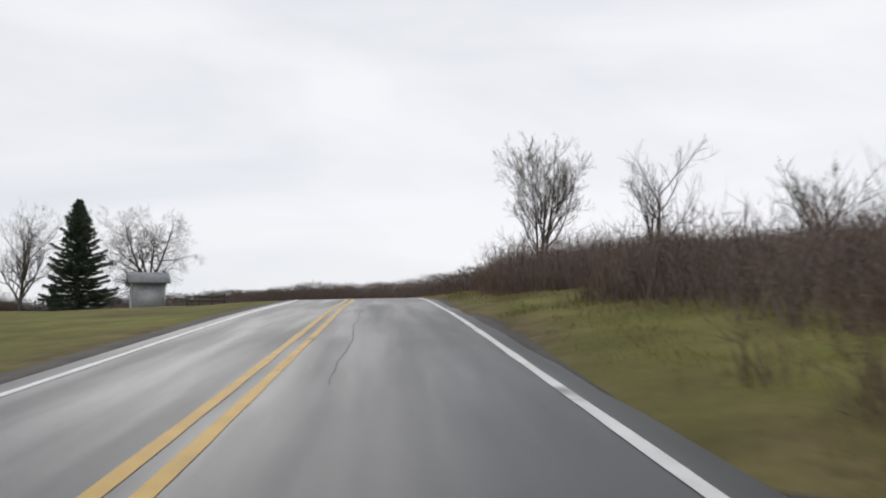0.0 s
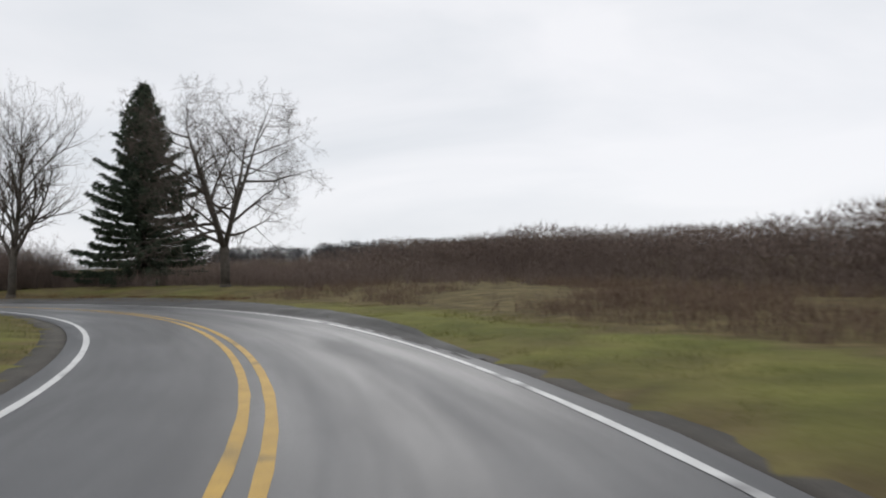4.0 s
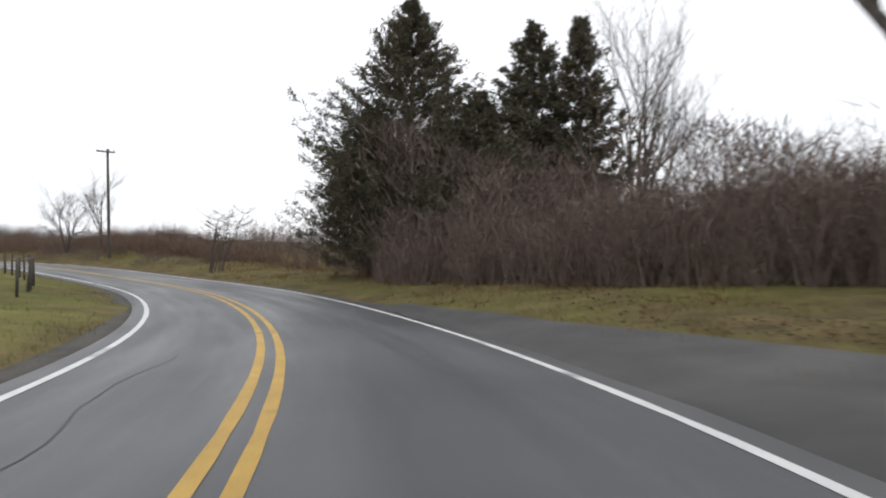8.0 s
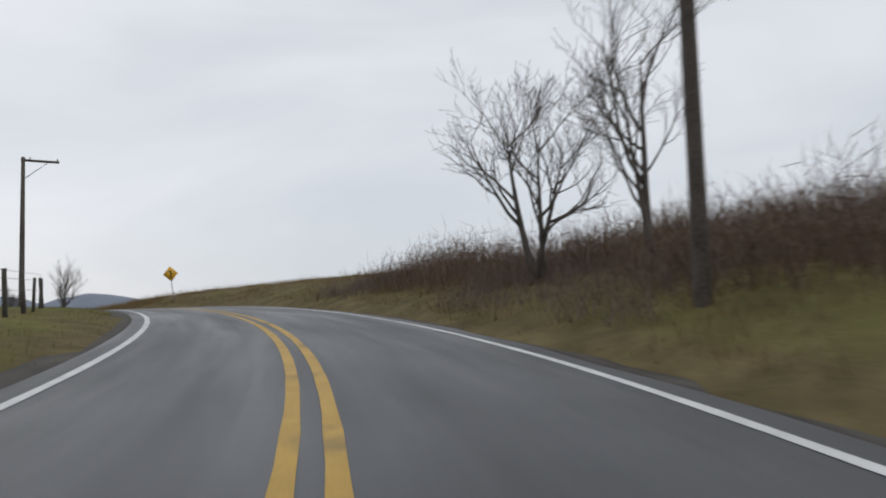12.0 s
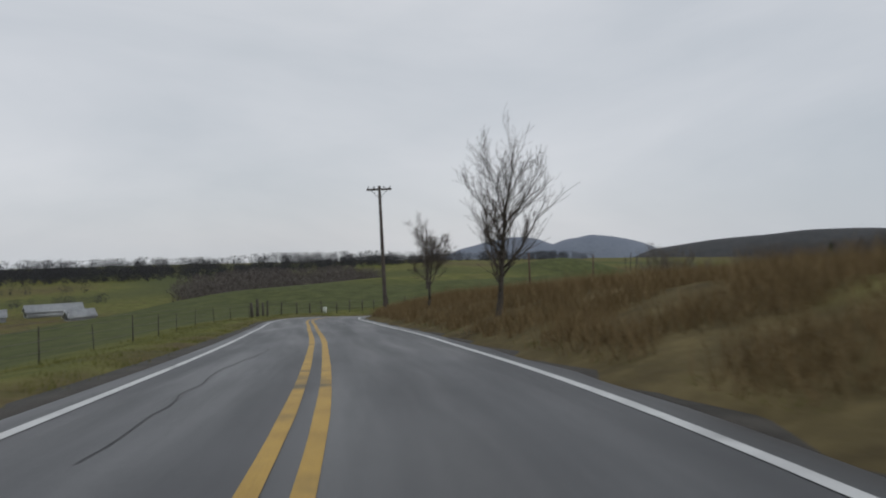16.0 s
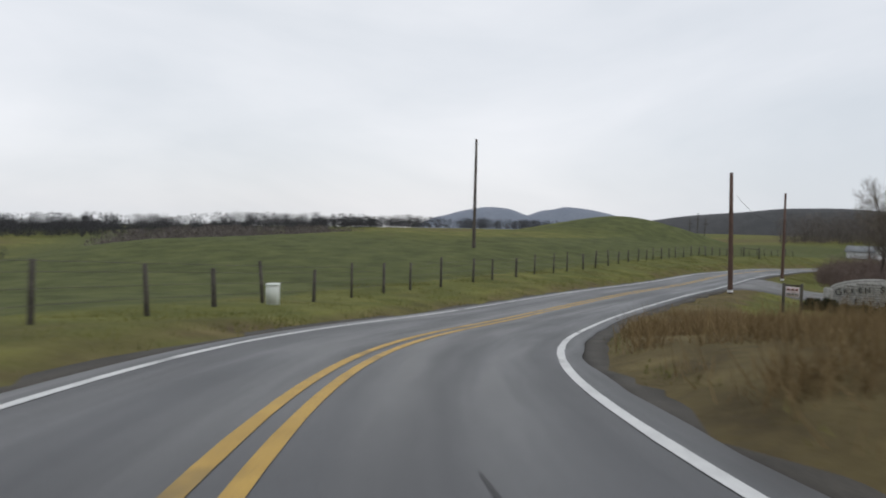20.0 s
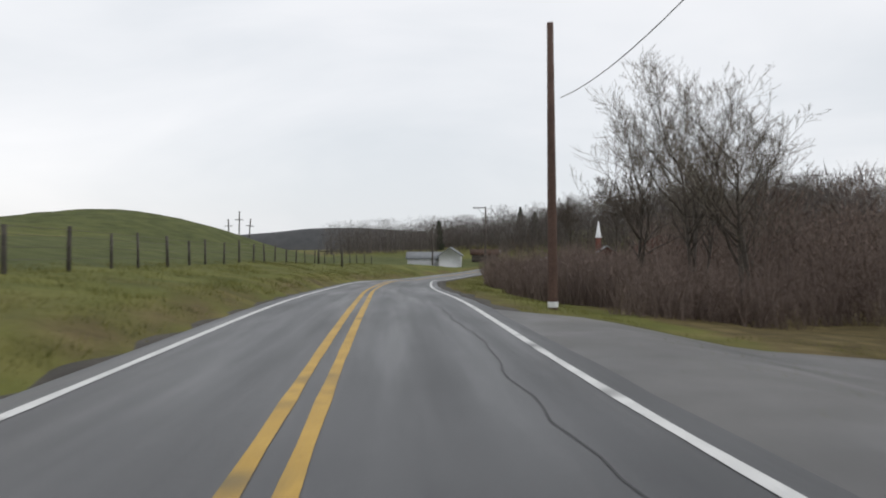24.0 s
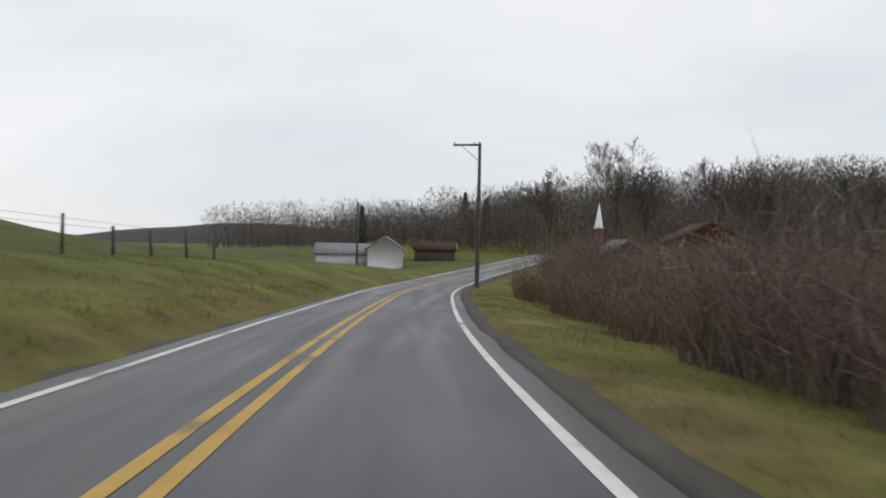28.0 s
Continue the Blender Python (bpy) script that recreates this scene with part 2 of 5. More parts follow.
M_STEEL = material("galvanised_steel", (0.30, 0.31, 0.32), (0.45, 0.46, 0.47), 5.0, 0.45, 0.05, 60, 0.5, 0.9)
M_WIRE = material("rusty_fence_wire", (0.060, 0.048, 0.040), (0.130, 0.110, 0.095), 8.0, 0.6, 0.0, 60, 0.4, 0.7)
M_INSUL = material("glazed_insulator", (0.25, 0.26, 0.27), (0.42, 0.43, 0.44), 8.0, 0.25, 0.0, 60, 0.5)
M_SIGNYEL = material("warning_sign_yellow", (0.62, 0.34, 0.02), (0.74, 0.42, 0.04), 3.0, 0.4, 0.02, 60, 0.4)
M_BLACK = material("matt_black_paint", (0.012, 0.012, 0.012), (0.022, 0.022, 0.022), 6.0, 0.5, 0.05, 60, 0.3)
M_BOX = material("pale_green_cabinet_paint", (0.55, 0.58, 0.53), (0.70, 0.72, 0.67), 4.0, 0.5, 0.05, 50, 0.4)
M_STONE = material("grey_sign_stone", (0.21, 0.205, 0.19), (0.40, 0.39, 0.36), 6.0, 0.85, 0.6, 24.0)
M_SIDING = material("white_house_siding", (0.55, 0.56, 0.57), (0.68, 0.69, 0.70), 2.0, 0.7, 0.1, 30)
M_ROOF = material("grey_roof_shingles", (0.16, 0.17, 0.18), (0.27, 0.28, 0.29), 2.0, 0.8, 0.4, 18)
M_BRICK = material("dark_red_brick", (0.11, 0.040, 0.030), (0.20, 0.080, 0.060), 2.0, 0.85, 0.4, 22)
M_TRIM = material("white_trim_paint", (0.66, 0.67, 0.68), (0.78, 0.79, 0.80), 4.0, 0.5, 0.05, 40)
M_PANE = material("dark_window_glass", (0.020, 0.024, 0.028), (0.045, 0.050, 0.056), 1.0, 0.08, 0.0, 20, 0.6)
M_TIN = material("pale_barn_tin", (0.24, 0.25, 0.26), (0.40, 0.41, 0.42), 1.0, 0.45, 0.1, 10, 0.5, 0.3)
M_POSTER = material("pink_poster_sheet", (0.60, 0.48, 0.50), (0.74, 0.64, 0.66), 6.0, 0.6, 0.02, 40)
M_SHRUB = speckled("clipped_evergreen_leaves", (0.016, 0.020, 0.012), (0.045, 0.050, 0.026), (0.028, 0.034, 0.018))
M_RUSTLEAF = speckled("russet_oak_leaves", (0.070, 0.032, 0.018), (0.140, 0.070, 0.034), (0.100, 0.048, 0.025))
M_CANOPY = material("lamp_grey_metal", (0.20, 0.20, 0.21), (0.32, 0.32, 0.33), 5.0, 0.5, 0.05, 40, 0.5, 0.5)
M_SOIL = material("wet_leaf_litter", (0.035, 0.020, 0.014), (0.085, 0.048, 0.030), 1.6, 0.9, 0.8, 24.0)


# ------------------------------------------------------------------ mesh helpers
RNG = np.random.default_rng(7)


class Geo:
    """Collects corners and faces, and turns them into one mesh."""

    def __init__(self):
        self.v, self.f, self.n = [], [], 0

    def add(self, verts, faces):
        verts, faces = np.asarray(verts, float), np.asarray(faces, int)
        self.v.append(verts)
        self.f.append(faces + self.n)
        self.n += len(verts)

    def tube(self, pts, radii, sides=6, cap=True):
        pts = np.asarray(pts, float)
        tang = np.gradient(pts, axis=0)
        tang /= np.linalg.norm(tang, axis=1)[:, None] + 1e-9
        ref = np.array((0.0, 0.0, 1.0)) if abs(tang[0][2]) < 0.9 else np.array((1.0, 0.0, 0.0))
        a = np.cross(tang, ref)
        a /= np.linalg.norm(a, axis=1)[:, None] + 1e-9
        b = np.cross(tang, a)
        ang = np.arange(sides) * 2 * math.pi / sides
        ring = (np.cos(ang)[None, :, None] * a[:, None] + np.sin(ang)[None, :, None] * b[:, None]) * np.asarray(radii, float)[:, None, None]
        verts = (pts[:, None] + ring).reshape(-1, 3)
        i = np.arange(len(pts) - 1)[:, None] * sides
        j = np.arange(sides)[None, :]
        k = (j + 1) % sides
        faces = np.stack([i + j, i + k, i + sides + k, i + sides + j], -1).reshape(-1, 4)
        if cap:
            last = (len(pts) - 1) * sides
            verts = np.vstack([verts, pts[-1:], pts[:1]])
            c = len(verts) - 2
            jj = np.arange(sides)
            kk = (jj + 1) % sides
            faces = np.vstack([faces, np.stack([last + jj, last + kk, np.full(sides, c), np.full(sides, c)], -1),
                               np.stack([kk, jj, np.full(sides, c + 1), np.full(sides, c + 1)], -1)])
        self.add(verts, faces)

    def box(self, size, at=(0, 0, 0), rot=None, bevel=0.0):
        sx, sy, sz = (0.5 * q for q in size)
        c = min(bevel, sx * 0.9, sy * 0.9)
        if c > 0:
            ring = [(-sx + c, -sy), (sx - c, -sy), (sx, -sy + c), (sx, sy - c), (sx - c, sy), (-sx + c, sy), (-sx, sy - c), (-sx, -sy + c)]
            sides = 8
        else:
            ring, sides = [(-sx, -sy), (sx, -sy), (sx, sy), (-sx, sy)], 4
        levels = [(-sz, 1.0), (sz - c, 1.0), (sz, 1.0 - (c / max(sx, sy) if c else 0))] if c else [(-sz, 1.0), (sz, 1.0)]
        v = np.array([(x * k, y * k, z) for z, k in levels for x, y in ring])
        f = [[i * sides + j, i * sides + (j + 1) % sides, (i + 1) * sides + (j + 1) % sides, (i + 1) * sides + j] for i in range(len(levels) - 1) for j in range(sides)]
        top, n = (len(levels) - 1) * sides, len(v)
        v = np.vstack([v, [(0, 0, sz), (0, 0, -sz)]])
        f += [[top + j, top + (j + 1) % sides, n, n] for j in range(sides)] + [[(j + 1) % sides, j, n + 1, n + 1] for j in range(sides)]
        if rot is not None:
            v = v @ np.array(rot.to_3x3()).T
        self.add(v + np.asarray(at), f)

    def mesh(self, name, smooth=False):
        me = bpy.data.meshes.new(name)
        if not self.v:
            return me
        v, f = np.vstack(self.v), [q for q in self.f]
        loops, starts, totals, o = [], [], [], 0
        for q in f:
            if q.shape[1] == 4:
                tri = q[:, 2] == q[:, 3]
                for part_q, k in ((q[~tri], 4), (q[tri][:, :3], 3)):
                    if len(part_q):
                        loops.append(part_q.ravel())
                        starts.append(o + np.arange(len(part_q)) * k)
                        totals.append(np.full(len(part_q), k))
                        o += part_q.size
            else:
                loops.append(q.ravel())
                starts.append(o + np.arange(len(q)) * 3)
                totals.append(np.full(len(q), 3))
                o += q.size
        loops, starts, totals = np.concatenate(loops), np.concatenate(starts), np.concatenate(totals)
        me.vertices.add(len(v))
        me.vertices.foreach_set("co", v.ravel())
        me.loops.add(len(loops))
        me.loops.foreach_set("vertex_index", loops.astype(np.int32))
        me.polygons.add(len(starts))
        me.polygons.foreach_set("loop_start", starts.astype(np.int32))
        me.polygons.foreach_set("loop_total", totals.astype(np.int32))
        if smooth:
            me.polygons.foreach_set("use_smooth", np.ones(len(starts), bool))
        me.update(calc_edges=True)
        return me


def part(name, geo, mat, parent=None, label="", smooth=False, m=None):
    me = geo.mesh(name, smooth) if isinstance(geo, Geo) else geo
    if not me.materials:
        me.materials.append(mat)
    ob = new(name, me)
    if parent is not None:
        ob.parent = parent
    if m is not None:
        ob.matrix_basis = m
    return tagged(ob, label)


def thing(name, label, category, m=None, group="", kind=""):
    ob = new(name)
    ob.empty_display_size = 0.2
    if m is not None:
        ob.matrix_basis = m
    return tagged(ob, label, category, group, kind)


# ------------------------------------------------------------------ the road's line and the lie of the land
ROAD = np.array([(4.02, -72.03, -6.56), (2.76, -55.61, -5.33), (1.50, -39.59, -4.11), (0.24, -23.97, -2.85), (-1.01, -8.54, -1.59), (-2.14, 6.99, -0.34), (-3.41, 22.42, 0.86),
                 (-4.98, 37.75, 1.77), (-8.49, 52.54, 2.18), (-15.00, 66.15, 2.08), (-25.24, 77.22, 2.14), (-38.42, 85.20, 2.00), (-52.98, 89.68, 1.76), (-68.30, 90.94, 1.43),
                 (-83.56, 89.00, 1.39), (-98.05, 83.86, 1.51), (-111.28, 75.86, 1.99), (-122.51, 65.29, 2.29), (-131.65, 52.94, 2.34), (-138.46, 39.11, 1.97), (-143.60, 24.53, 0.80),
                 (-148.10, 9.68, -0.52), (-152.79, -5.14, -1.82), (-159.66, -19.06, -3.27), (-170.55, -30.02, -4.79), (-183.62, -38.51, -5.55), (-197.10, -46.21, -6.24), (-210.84, -53.60, -6.67),
                 (-224.57, -60.88, -7.37), (-238.88, -67.36, -8.01), (-253.47, -72.87, -8.85), (-268.35, -77.69, -9.55), (-283.06, -81.79, -10.11), (-298.08, -84.46, -10.47), (-313.52, -85.56, -10.44),
                 (-328.95, -84.63, -9.91), (-344.19, -81.60, -8.99), (-359.02, -76.78, -7.77)])
STEP, S0 = 15.5, -24.0 - 3 * 15.5
LAST = S0 + STEP * (len(ROAD) - 1)


def road_at(s):
    """Centre of the road at station s (metres), and the unit vector to its right."""
    s = np.atleast_1d(np.asarray(s, float))
    u = np.clip((s - S0) / STEP, 1.0, len(ROAD) - 2.001)
    i, w = np.floor(u).astype(int), (u - np.floor(u))[:, None]
    p0, p1, p2, p3 = ROAD[i - 1], ROAD[i], ROAD[i + 1], ROAD[i + 2]
    q = 0.5 * (2 * p1 + (p2 - p0) * w + (2 * p0 - 5 * p1 + 4 * p2 - p3) * w ** 2 + (3 * p1 - p0 - 3 * p2 + p3) * w ** 3)
    d = 0.5 * ((p2 - p0) + 2 * (2 * p0 - 5 * p1 + 4 * p2 - p3) * w + 3 * (3 * p1 - p0 - 3 * p2 + p3) * w ** 2)
    d = d[:, :2] / np.linalg.norm(d[:, :2], axis=1)[:, None]
    return q, np.stack([d[:, 1], -d[:, 0]], 1)


SS = np.arange(S0 + STEP, LAST - STEP, 1.0)
CENTRE, RIGHT = road_at(SS)


def station(x, y):
    """Station along the road and offset to its right, for many places at once."""
    x, y = np.atleast_1d(np.asarray(x, float)).ravel(), np.atleast_1d(np.asarray(y, float)).ravel()
    s, n = np.empty(len(x)), np.empty(len(x))
    for a in range(0, len(x), 20000):
        dx, dy = x[a:a + 20000, None] - CENTRE[None, :, 0], y[a:a + 20000, None] - CENTRE[None, :, 1]
        k = np.argmin(dx * dx + dy * dy, 1)
        r = np.arange(len(k))
        n[a:a + 20000] = dx[r, k] * RIGHT[k, 0] + dy[r, k] * RIGHT[k, 1]
        far = np.hypot(dx[r, k], dy[r, k])
        n[a:a + 20000] = np.where(n[a:a + 20000] < 0, -far, far)
        s[a:a + 20000] = SS[k] + np.clip(dx[r, k] * -RIGHT[k, 1] + dy[r, k] * RIGHT[k, 0], -0.5, 0.5)
    return s, n


# offsets of the two white edge lines from the centre, by station
EDGE_S = np.arange(0, 460, 30.0)
EDGE_L = np.array([-2.58, -2.60, -2.75, -2.89, -2.65, -2.83, -2.69, -2.48, -2.34, -2.27, -2.58, -2.39, -2.10, -2.08, -2.08, -2.09])
EDGE_R = np.array([3.38, 3.43, 3.55, 3.75, 3.88, 3.46, 3.12, 3.03, 3.00, 3.00, 2.78, 2.82, 2.92, 2.84, 2.79, 2.80])


def edge(side, s, d=0.0):
    """Offset of an edge line, d metres to its right."""
    return np.interp(s, EDGE_S, EDGE_L if side == "left" else EDGE_R) + d


# heights above the road: rows are stations, columns offsets
OFF_R = np.array([3.6, 5.0, 8.0, 16.0, 40.0, 90.0])
LAND_R = [(-60, 0, 0.2, 0.5, 0.8, 1.0, 2.0), (36, 0, 0.2, 0.5, 0.8, 1.0, 2.0), (50, 0, 0.05, 0.1, 0.05, 0.1, 1.6), (80, 0, 0.05, 0.15, 0.35, 0.6, 1.0), (98, -0.02, -0.02, 0.06, 0.8, 1.2, 1.0), (118, -0.02, -0.02, 0.10, 0.9, 1.4, 0.8), (132, 0, 0.1, 0.6, 1.1, 0.2, -1.5),
          (152, 0, 0.1, 0.45, 0.4, -0.8, -2.2), (166, 0, 0.15, 0.5, 0.3, -1.6, -2.6), (179, 0, 0.4, 1.2, 1.9, 1.9, -0.5), (200, 0, 0.4, 1.2, 2.0, 2.6, 1.5), (225, 0, 0.4, 1.2, 1.9, 2.2, 0.0), (245, 0, 0.4, 1.2, 1.7, 0.6, -4.0),
          (265, 0, 0.5, 1.2, 1.4, 0.0, -3.0), (290, 0, 0.3, 0.6, 0.6, -0.2, 0.0), (306, 0, 0.05, 0.0, -0.2, -0.3, 1.0), (322, 0, -0.1, -0.6, -1.1, -1.0, 2.0), (345, 0, -0.1, -0.6, -1.2, -1.2, 3.0),
          (380, 0, -0.1, -0.5, -1.0, -1.0, 0.0), (440, 0, 0.0, -0.4, -0.8, -1.6, -1.0), (470, 0, -0.2, -0.8, -1.6, -2.4, -1.5), (490, 0, -0.5, -1.6, -3.2, -3.2, -1.0), (520, 0, 0, -1.0, -1.0, -1.0, 0.0)]
OFF_L = np.array([3.0, 4.5, 8.0, 16.0, 40.0, 90.0])
LAND_L = [(-60, 0, 0.0, 0.0, 0.0, 0.0, 0.0), (15, 0, -0.1, -0.3, -0.4, -0.4, -0.2), (60, 0, -0.05, -0.2, -0.4, -0.4, 0.0), (85, 0, 0.05, 0.1, 0.1, 0.2, 0.5), (110, 0, 0.2, 0.6, 0.9, 1.2, 1.0), (165, 0, 0.2, 0.7, 0.9, 1.0, 0.0),
          (200, 0, 0.2, 0.4, 0.3, -0.5, -5.0), (235, 0, 0.0, -0.6, -2.2, -8.0, -15.0), (270, 0, 0.1, -0.2, -1.2, -6.0, -11.0), (295, 0, 0.2, 0.2, -0.2, -2.0, -6.5),
          (320, 0, 0.3, 0.5, 0.9, 1.7, 0.6), (350, 0, 0.5, 0.9, 1.6, 2.7, 2.4), (375, 0, 0.6, 1.2, 2.2, 3.6, 3.0), (395, 0, 0.6, 1.3, 2.5, 4.4, 4.6), (412, 0, 0.6, 1.4, 2.6, 4.2, 4.2), (426, 0, 0.5, 1.4, 2.2, 3.3, 3.4), (442, 0, 0.4, 1.1, 1.5, 1.3, 1.0), (462, 0, 0.0, -0.3, -0.8, -1.0, -1.0), (480, 0, -0.2, -0.7, -1.5, -1.6, -1.0)]


def table(rows, offs, s, n):
    rows = np.array(rows, float)
    cols = np.stack([np.interp(s, rows[:, 0], rows[:, k + 1]) for k in range(len(offs))], 1)
    n = np.clip(n, offs[0], offs[-1])
    j = np.clip(np.searchsorted(offs, n, side="right") - 1, 0, len(offs) - 2)
    w = (n - offs[j]) / (offs[j + 1] - offs[j])
    w = w * w * (3 - 2 * w) * 0.5 + w * 0.5
    r = np.arange(len(s))
    return cols[r, j] * (1 - w) + cols[r, j + 1] * w


def hump(x, y, cx, cy, rx, ry, h, turn=0.0):
    c, q = math.cos(turn), math.sin(turn)
    u, w = ((x - cx) * c + (y - cy) * q) / rx, (-(x - cx) * q + (y - cy) * c) / ry
    return h * np.exp(-(u * u + w * w))


def ease(v):
    v = np.clip(v, 0, 1)
    return v * v * (3 - 2 * v)


def far_land(x, y):
    """The wide country: a low valley to the south, wooded rises west and north."""
    south = -16.0 + 18.0 * ease((y + 110) / 240)
    west = -12.0 + 8.0 * ease((y + 60) / 200)
    k = ease((-x - 250) / 100)
    z = south * (1 - k) + west * k
    z = z + hump(x, y, -60, 260, 260, 130, 4.0) + hump(x, y, -75, 350, 240, 70, 5.0) + hump(x, y, 120, 120, 90, 160, 4.0)
    z = z + hump(x, y, -462, -50, 90, 85, 15.0, 0.3) + hump(x, y, -390, 5, 50, 50, 6.0)
    z = z + hump(x, y, -180, 135, 65, 48, -7.0)
    d = np.hypot(x + 130, y)
    return z - np.clip(d - 480, 0, None) * 0.024 * ease((-y - 40) / 260)


MOUND = 3.8


def land(x, y):
    """Height of the ground."""
    x, y = np.atleast_1d(np.asarray(x, float)).ravel(), np.atleast_1d(np.asarray(y, float)).ravel()
    s, n = station(x, y)
    zr = np.interp(s, SS, CENTRE[:, 2])
    el, er = edge("left", s), edge("right", s)
    prof = np.where(n > 0, table(LAND_R, OFF_R, s, n - er + 3.02), table(LAND_L, OFF_L, s, -n + el + 2.34))
    near = zr + prof
    a = np.clip((np.abs(n) - 35) / 90, 0, 1)
    a = a * a * (3 - 2 * a)
    z = near * (1 - a) + far_land(x, y) * a
    z = z + hump(x, y, -258, -114, 21, 17, MOUND, 0.6) * ease((np.abs(n) - 12) / 14)
    z = z + hump(x, y, -200, -78, 30, 20, 0.7, 0.4) * ease((np.abs(n) - 9) / 12)
    under = np.where((n > el - 1.06) & (n < er + 1.08), 0.10, 0.0)
    return z - under


def spot(s, n, dz=0.0):
    """A place on the ground by station and offset."""
    q, r = road_at(s)
    x, y = q[0, 0] + r[0, 0] * n, q[0, 1] + r[0, 1] * n
    return Vector((x, y, float(land(x, y)[0]) + dz))


def heading(s):
    """Turn about z that points a thing's +y along the road at s."""
    r = road_at(s)[1][0]
    return math.degrees(math.atan2(r[1], r[0]))


# ------------------------------------------------------------------ ground sheet and road
def spread(a, b, step, reach):
    core = np.arange(a, b + step, step)
    out, d, g = [], step, 0.0
    while g < reach:
        d *= 1.17
        g += d
        out.append(g)
    out = np.array(out)
    return np.concatenate([a - out[::-1], core, core[-1] + out])


def build_ground():
    xs, ys = spread(-345, 30, 1.25, 4200), spread(-135, 130, 1.25, 4200)
    gx, gy = np.meshgrid(xs, ys)
    z = land(gx, gy)
    rough = np.array([noise.noise(Vector((x * 0.35, y * 0.35, 0))) * 0.10 + noise.noise(Vector((x * 1.3, y * 1.3, 3))) * 0.05
                      if abs(x + 157) < 200 and abs(y) < 150 else 0.0 for x, y in zip(gx.ravel(), gy.ravel())])
    s, n = station(gx, gy)
    z = z + rough * np.clip((np.where(n > 0, n - 4.5, -n - 3.6)) / 2, 0, 1)
    g = Geo()
    nx, ny = len(xs), len(ys)
    i = (np.arange(ny - 1)[:, None] * nx + np.arange(nx - 1)[None, :]).ravel()
    g.add(np.stack([gx.ravel(), gy.ravel(), z], 1), np.stack([i, i + 1, i + nx + 1, i + nx], 1))
    me = g.mesh("ground", True)
    # straw on the right-hand banks and the shoulders, green pasture on the left
    dry = np.full(len(s), 0.30)
    right = n > 0
    dry[right] = np.interp(s[right], [-60, 40, 60, 95, 118, 150, 185, 290, 302, 318, 420], [0.38, 0.38, 0.36, 0.34, 0.52, 0.50, 0.58, 0.64, 0.38, 0.28, 0.28])
    left = ~right
    dry[left] = np.interp(s[left], [-60, 60, 180, 215, 240, 420], [0.32, 0.36, 0.40, 0.36, 0.26, 0.24])
    dry = np.where(right & (n > 9) & (s > 340), 0.75, dry)
    dry = np.where(left & (n < -9) & (s > 215), 0.10, dry)
    dry = np.where(right & (n > 45) & (s > 150) & (s < 310), 0.25, dry)
    dry = np.where(right & (n > np.interp(s, [60, 76, 100], [13, 8.6, 8.6])) & (s > 60) & (s < 102), 0.66, dry)
    field = np.array([noise.noise(Vector((x * 0.012, y * 0.012, 9))) if abs(c) > 25 else 0.0 for x, y, c in zip(gx.ravel(), gy.ravel(), n)])
    dry = dry + np.where(gx.ravel() < -365, 0.2, 0.0) + field * 0.45 + np.where((gy.ravel() < -110) & (left), 0.12, 0.0)
    dry = np.where(right & (s > 284) & (s < 334) & (n < np.interp(s, [284, 310, 334], [9.0, 6.6, 5.0])), 0.70, dry)
    dry = dry + np.clip(1 - np.abs(np.where(right, n - 4.0, -n - 3.4)) / 0.9, 0, 1) * 0.35
    at = me.attributes.new("dry", "FLOAT", "POINT")
    at.data.foreach_set("value", dry.astype(np.float32))
    ob = part("ground", me, M_GROUND)
    return tagged(ob, "rolling pasture with green grass and straw-coloured banks", "ground", kind="structure")


def ribbon(s0, s1, n0, n1, dz, step=1.0, wob=0.0, cuts=1):
    """A strip along the road between two offsets, as a sheet with turned-down rims."""
    s = np.arange(s0, s1 + step / 2, step)
    q, r = road_at(s)
    g = Geo()
    w = np.array([noise.noise(Vector((v * 0.45, n1[1], 7))) for v in s]) * wob
    n0, n1 = edge(n0[0], s, n0[1]), edge(n1[0], s, n1[1])
    cols = []
    offs = np.linspace(0, 1, cuts + 1)
    for k, o in enumerate(offs):
        nn = n0 + (n1 + w - n0) * o
        cols.append(np.column_stack([q[:, :2] + r * nn[:, None], q[:, 2] + dz]))
    rim0, rim1 = cols[0].copy(), cols[-1].copy()
    rim0[:, 2] -= 0.12
    rim1[:, 2] -= 0.12
    cols = [rim0] + cols + [rim1]
    m = len(cols)
    v = np.stack(cols, 1).reshape(-1, 3)
    i = (np.arange(len(s) - 1)[:, None] * m + np.arange(m - 1)[None, :]).ravel()
    g.add(v, np.stack([i, i + 1, i + m + 1, i + m], 1))
    return g


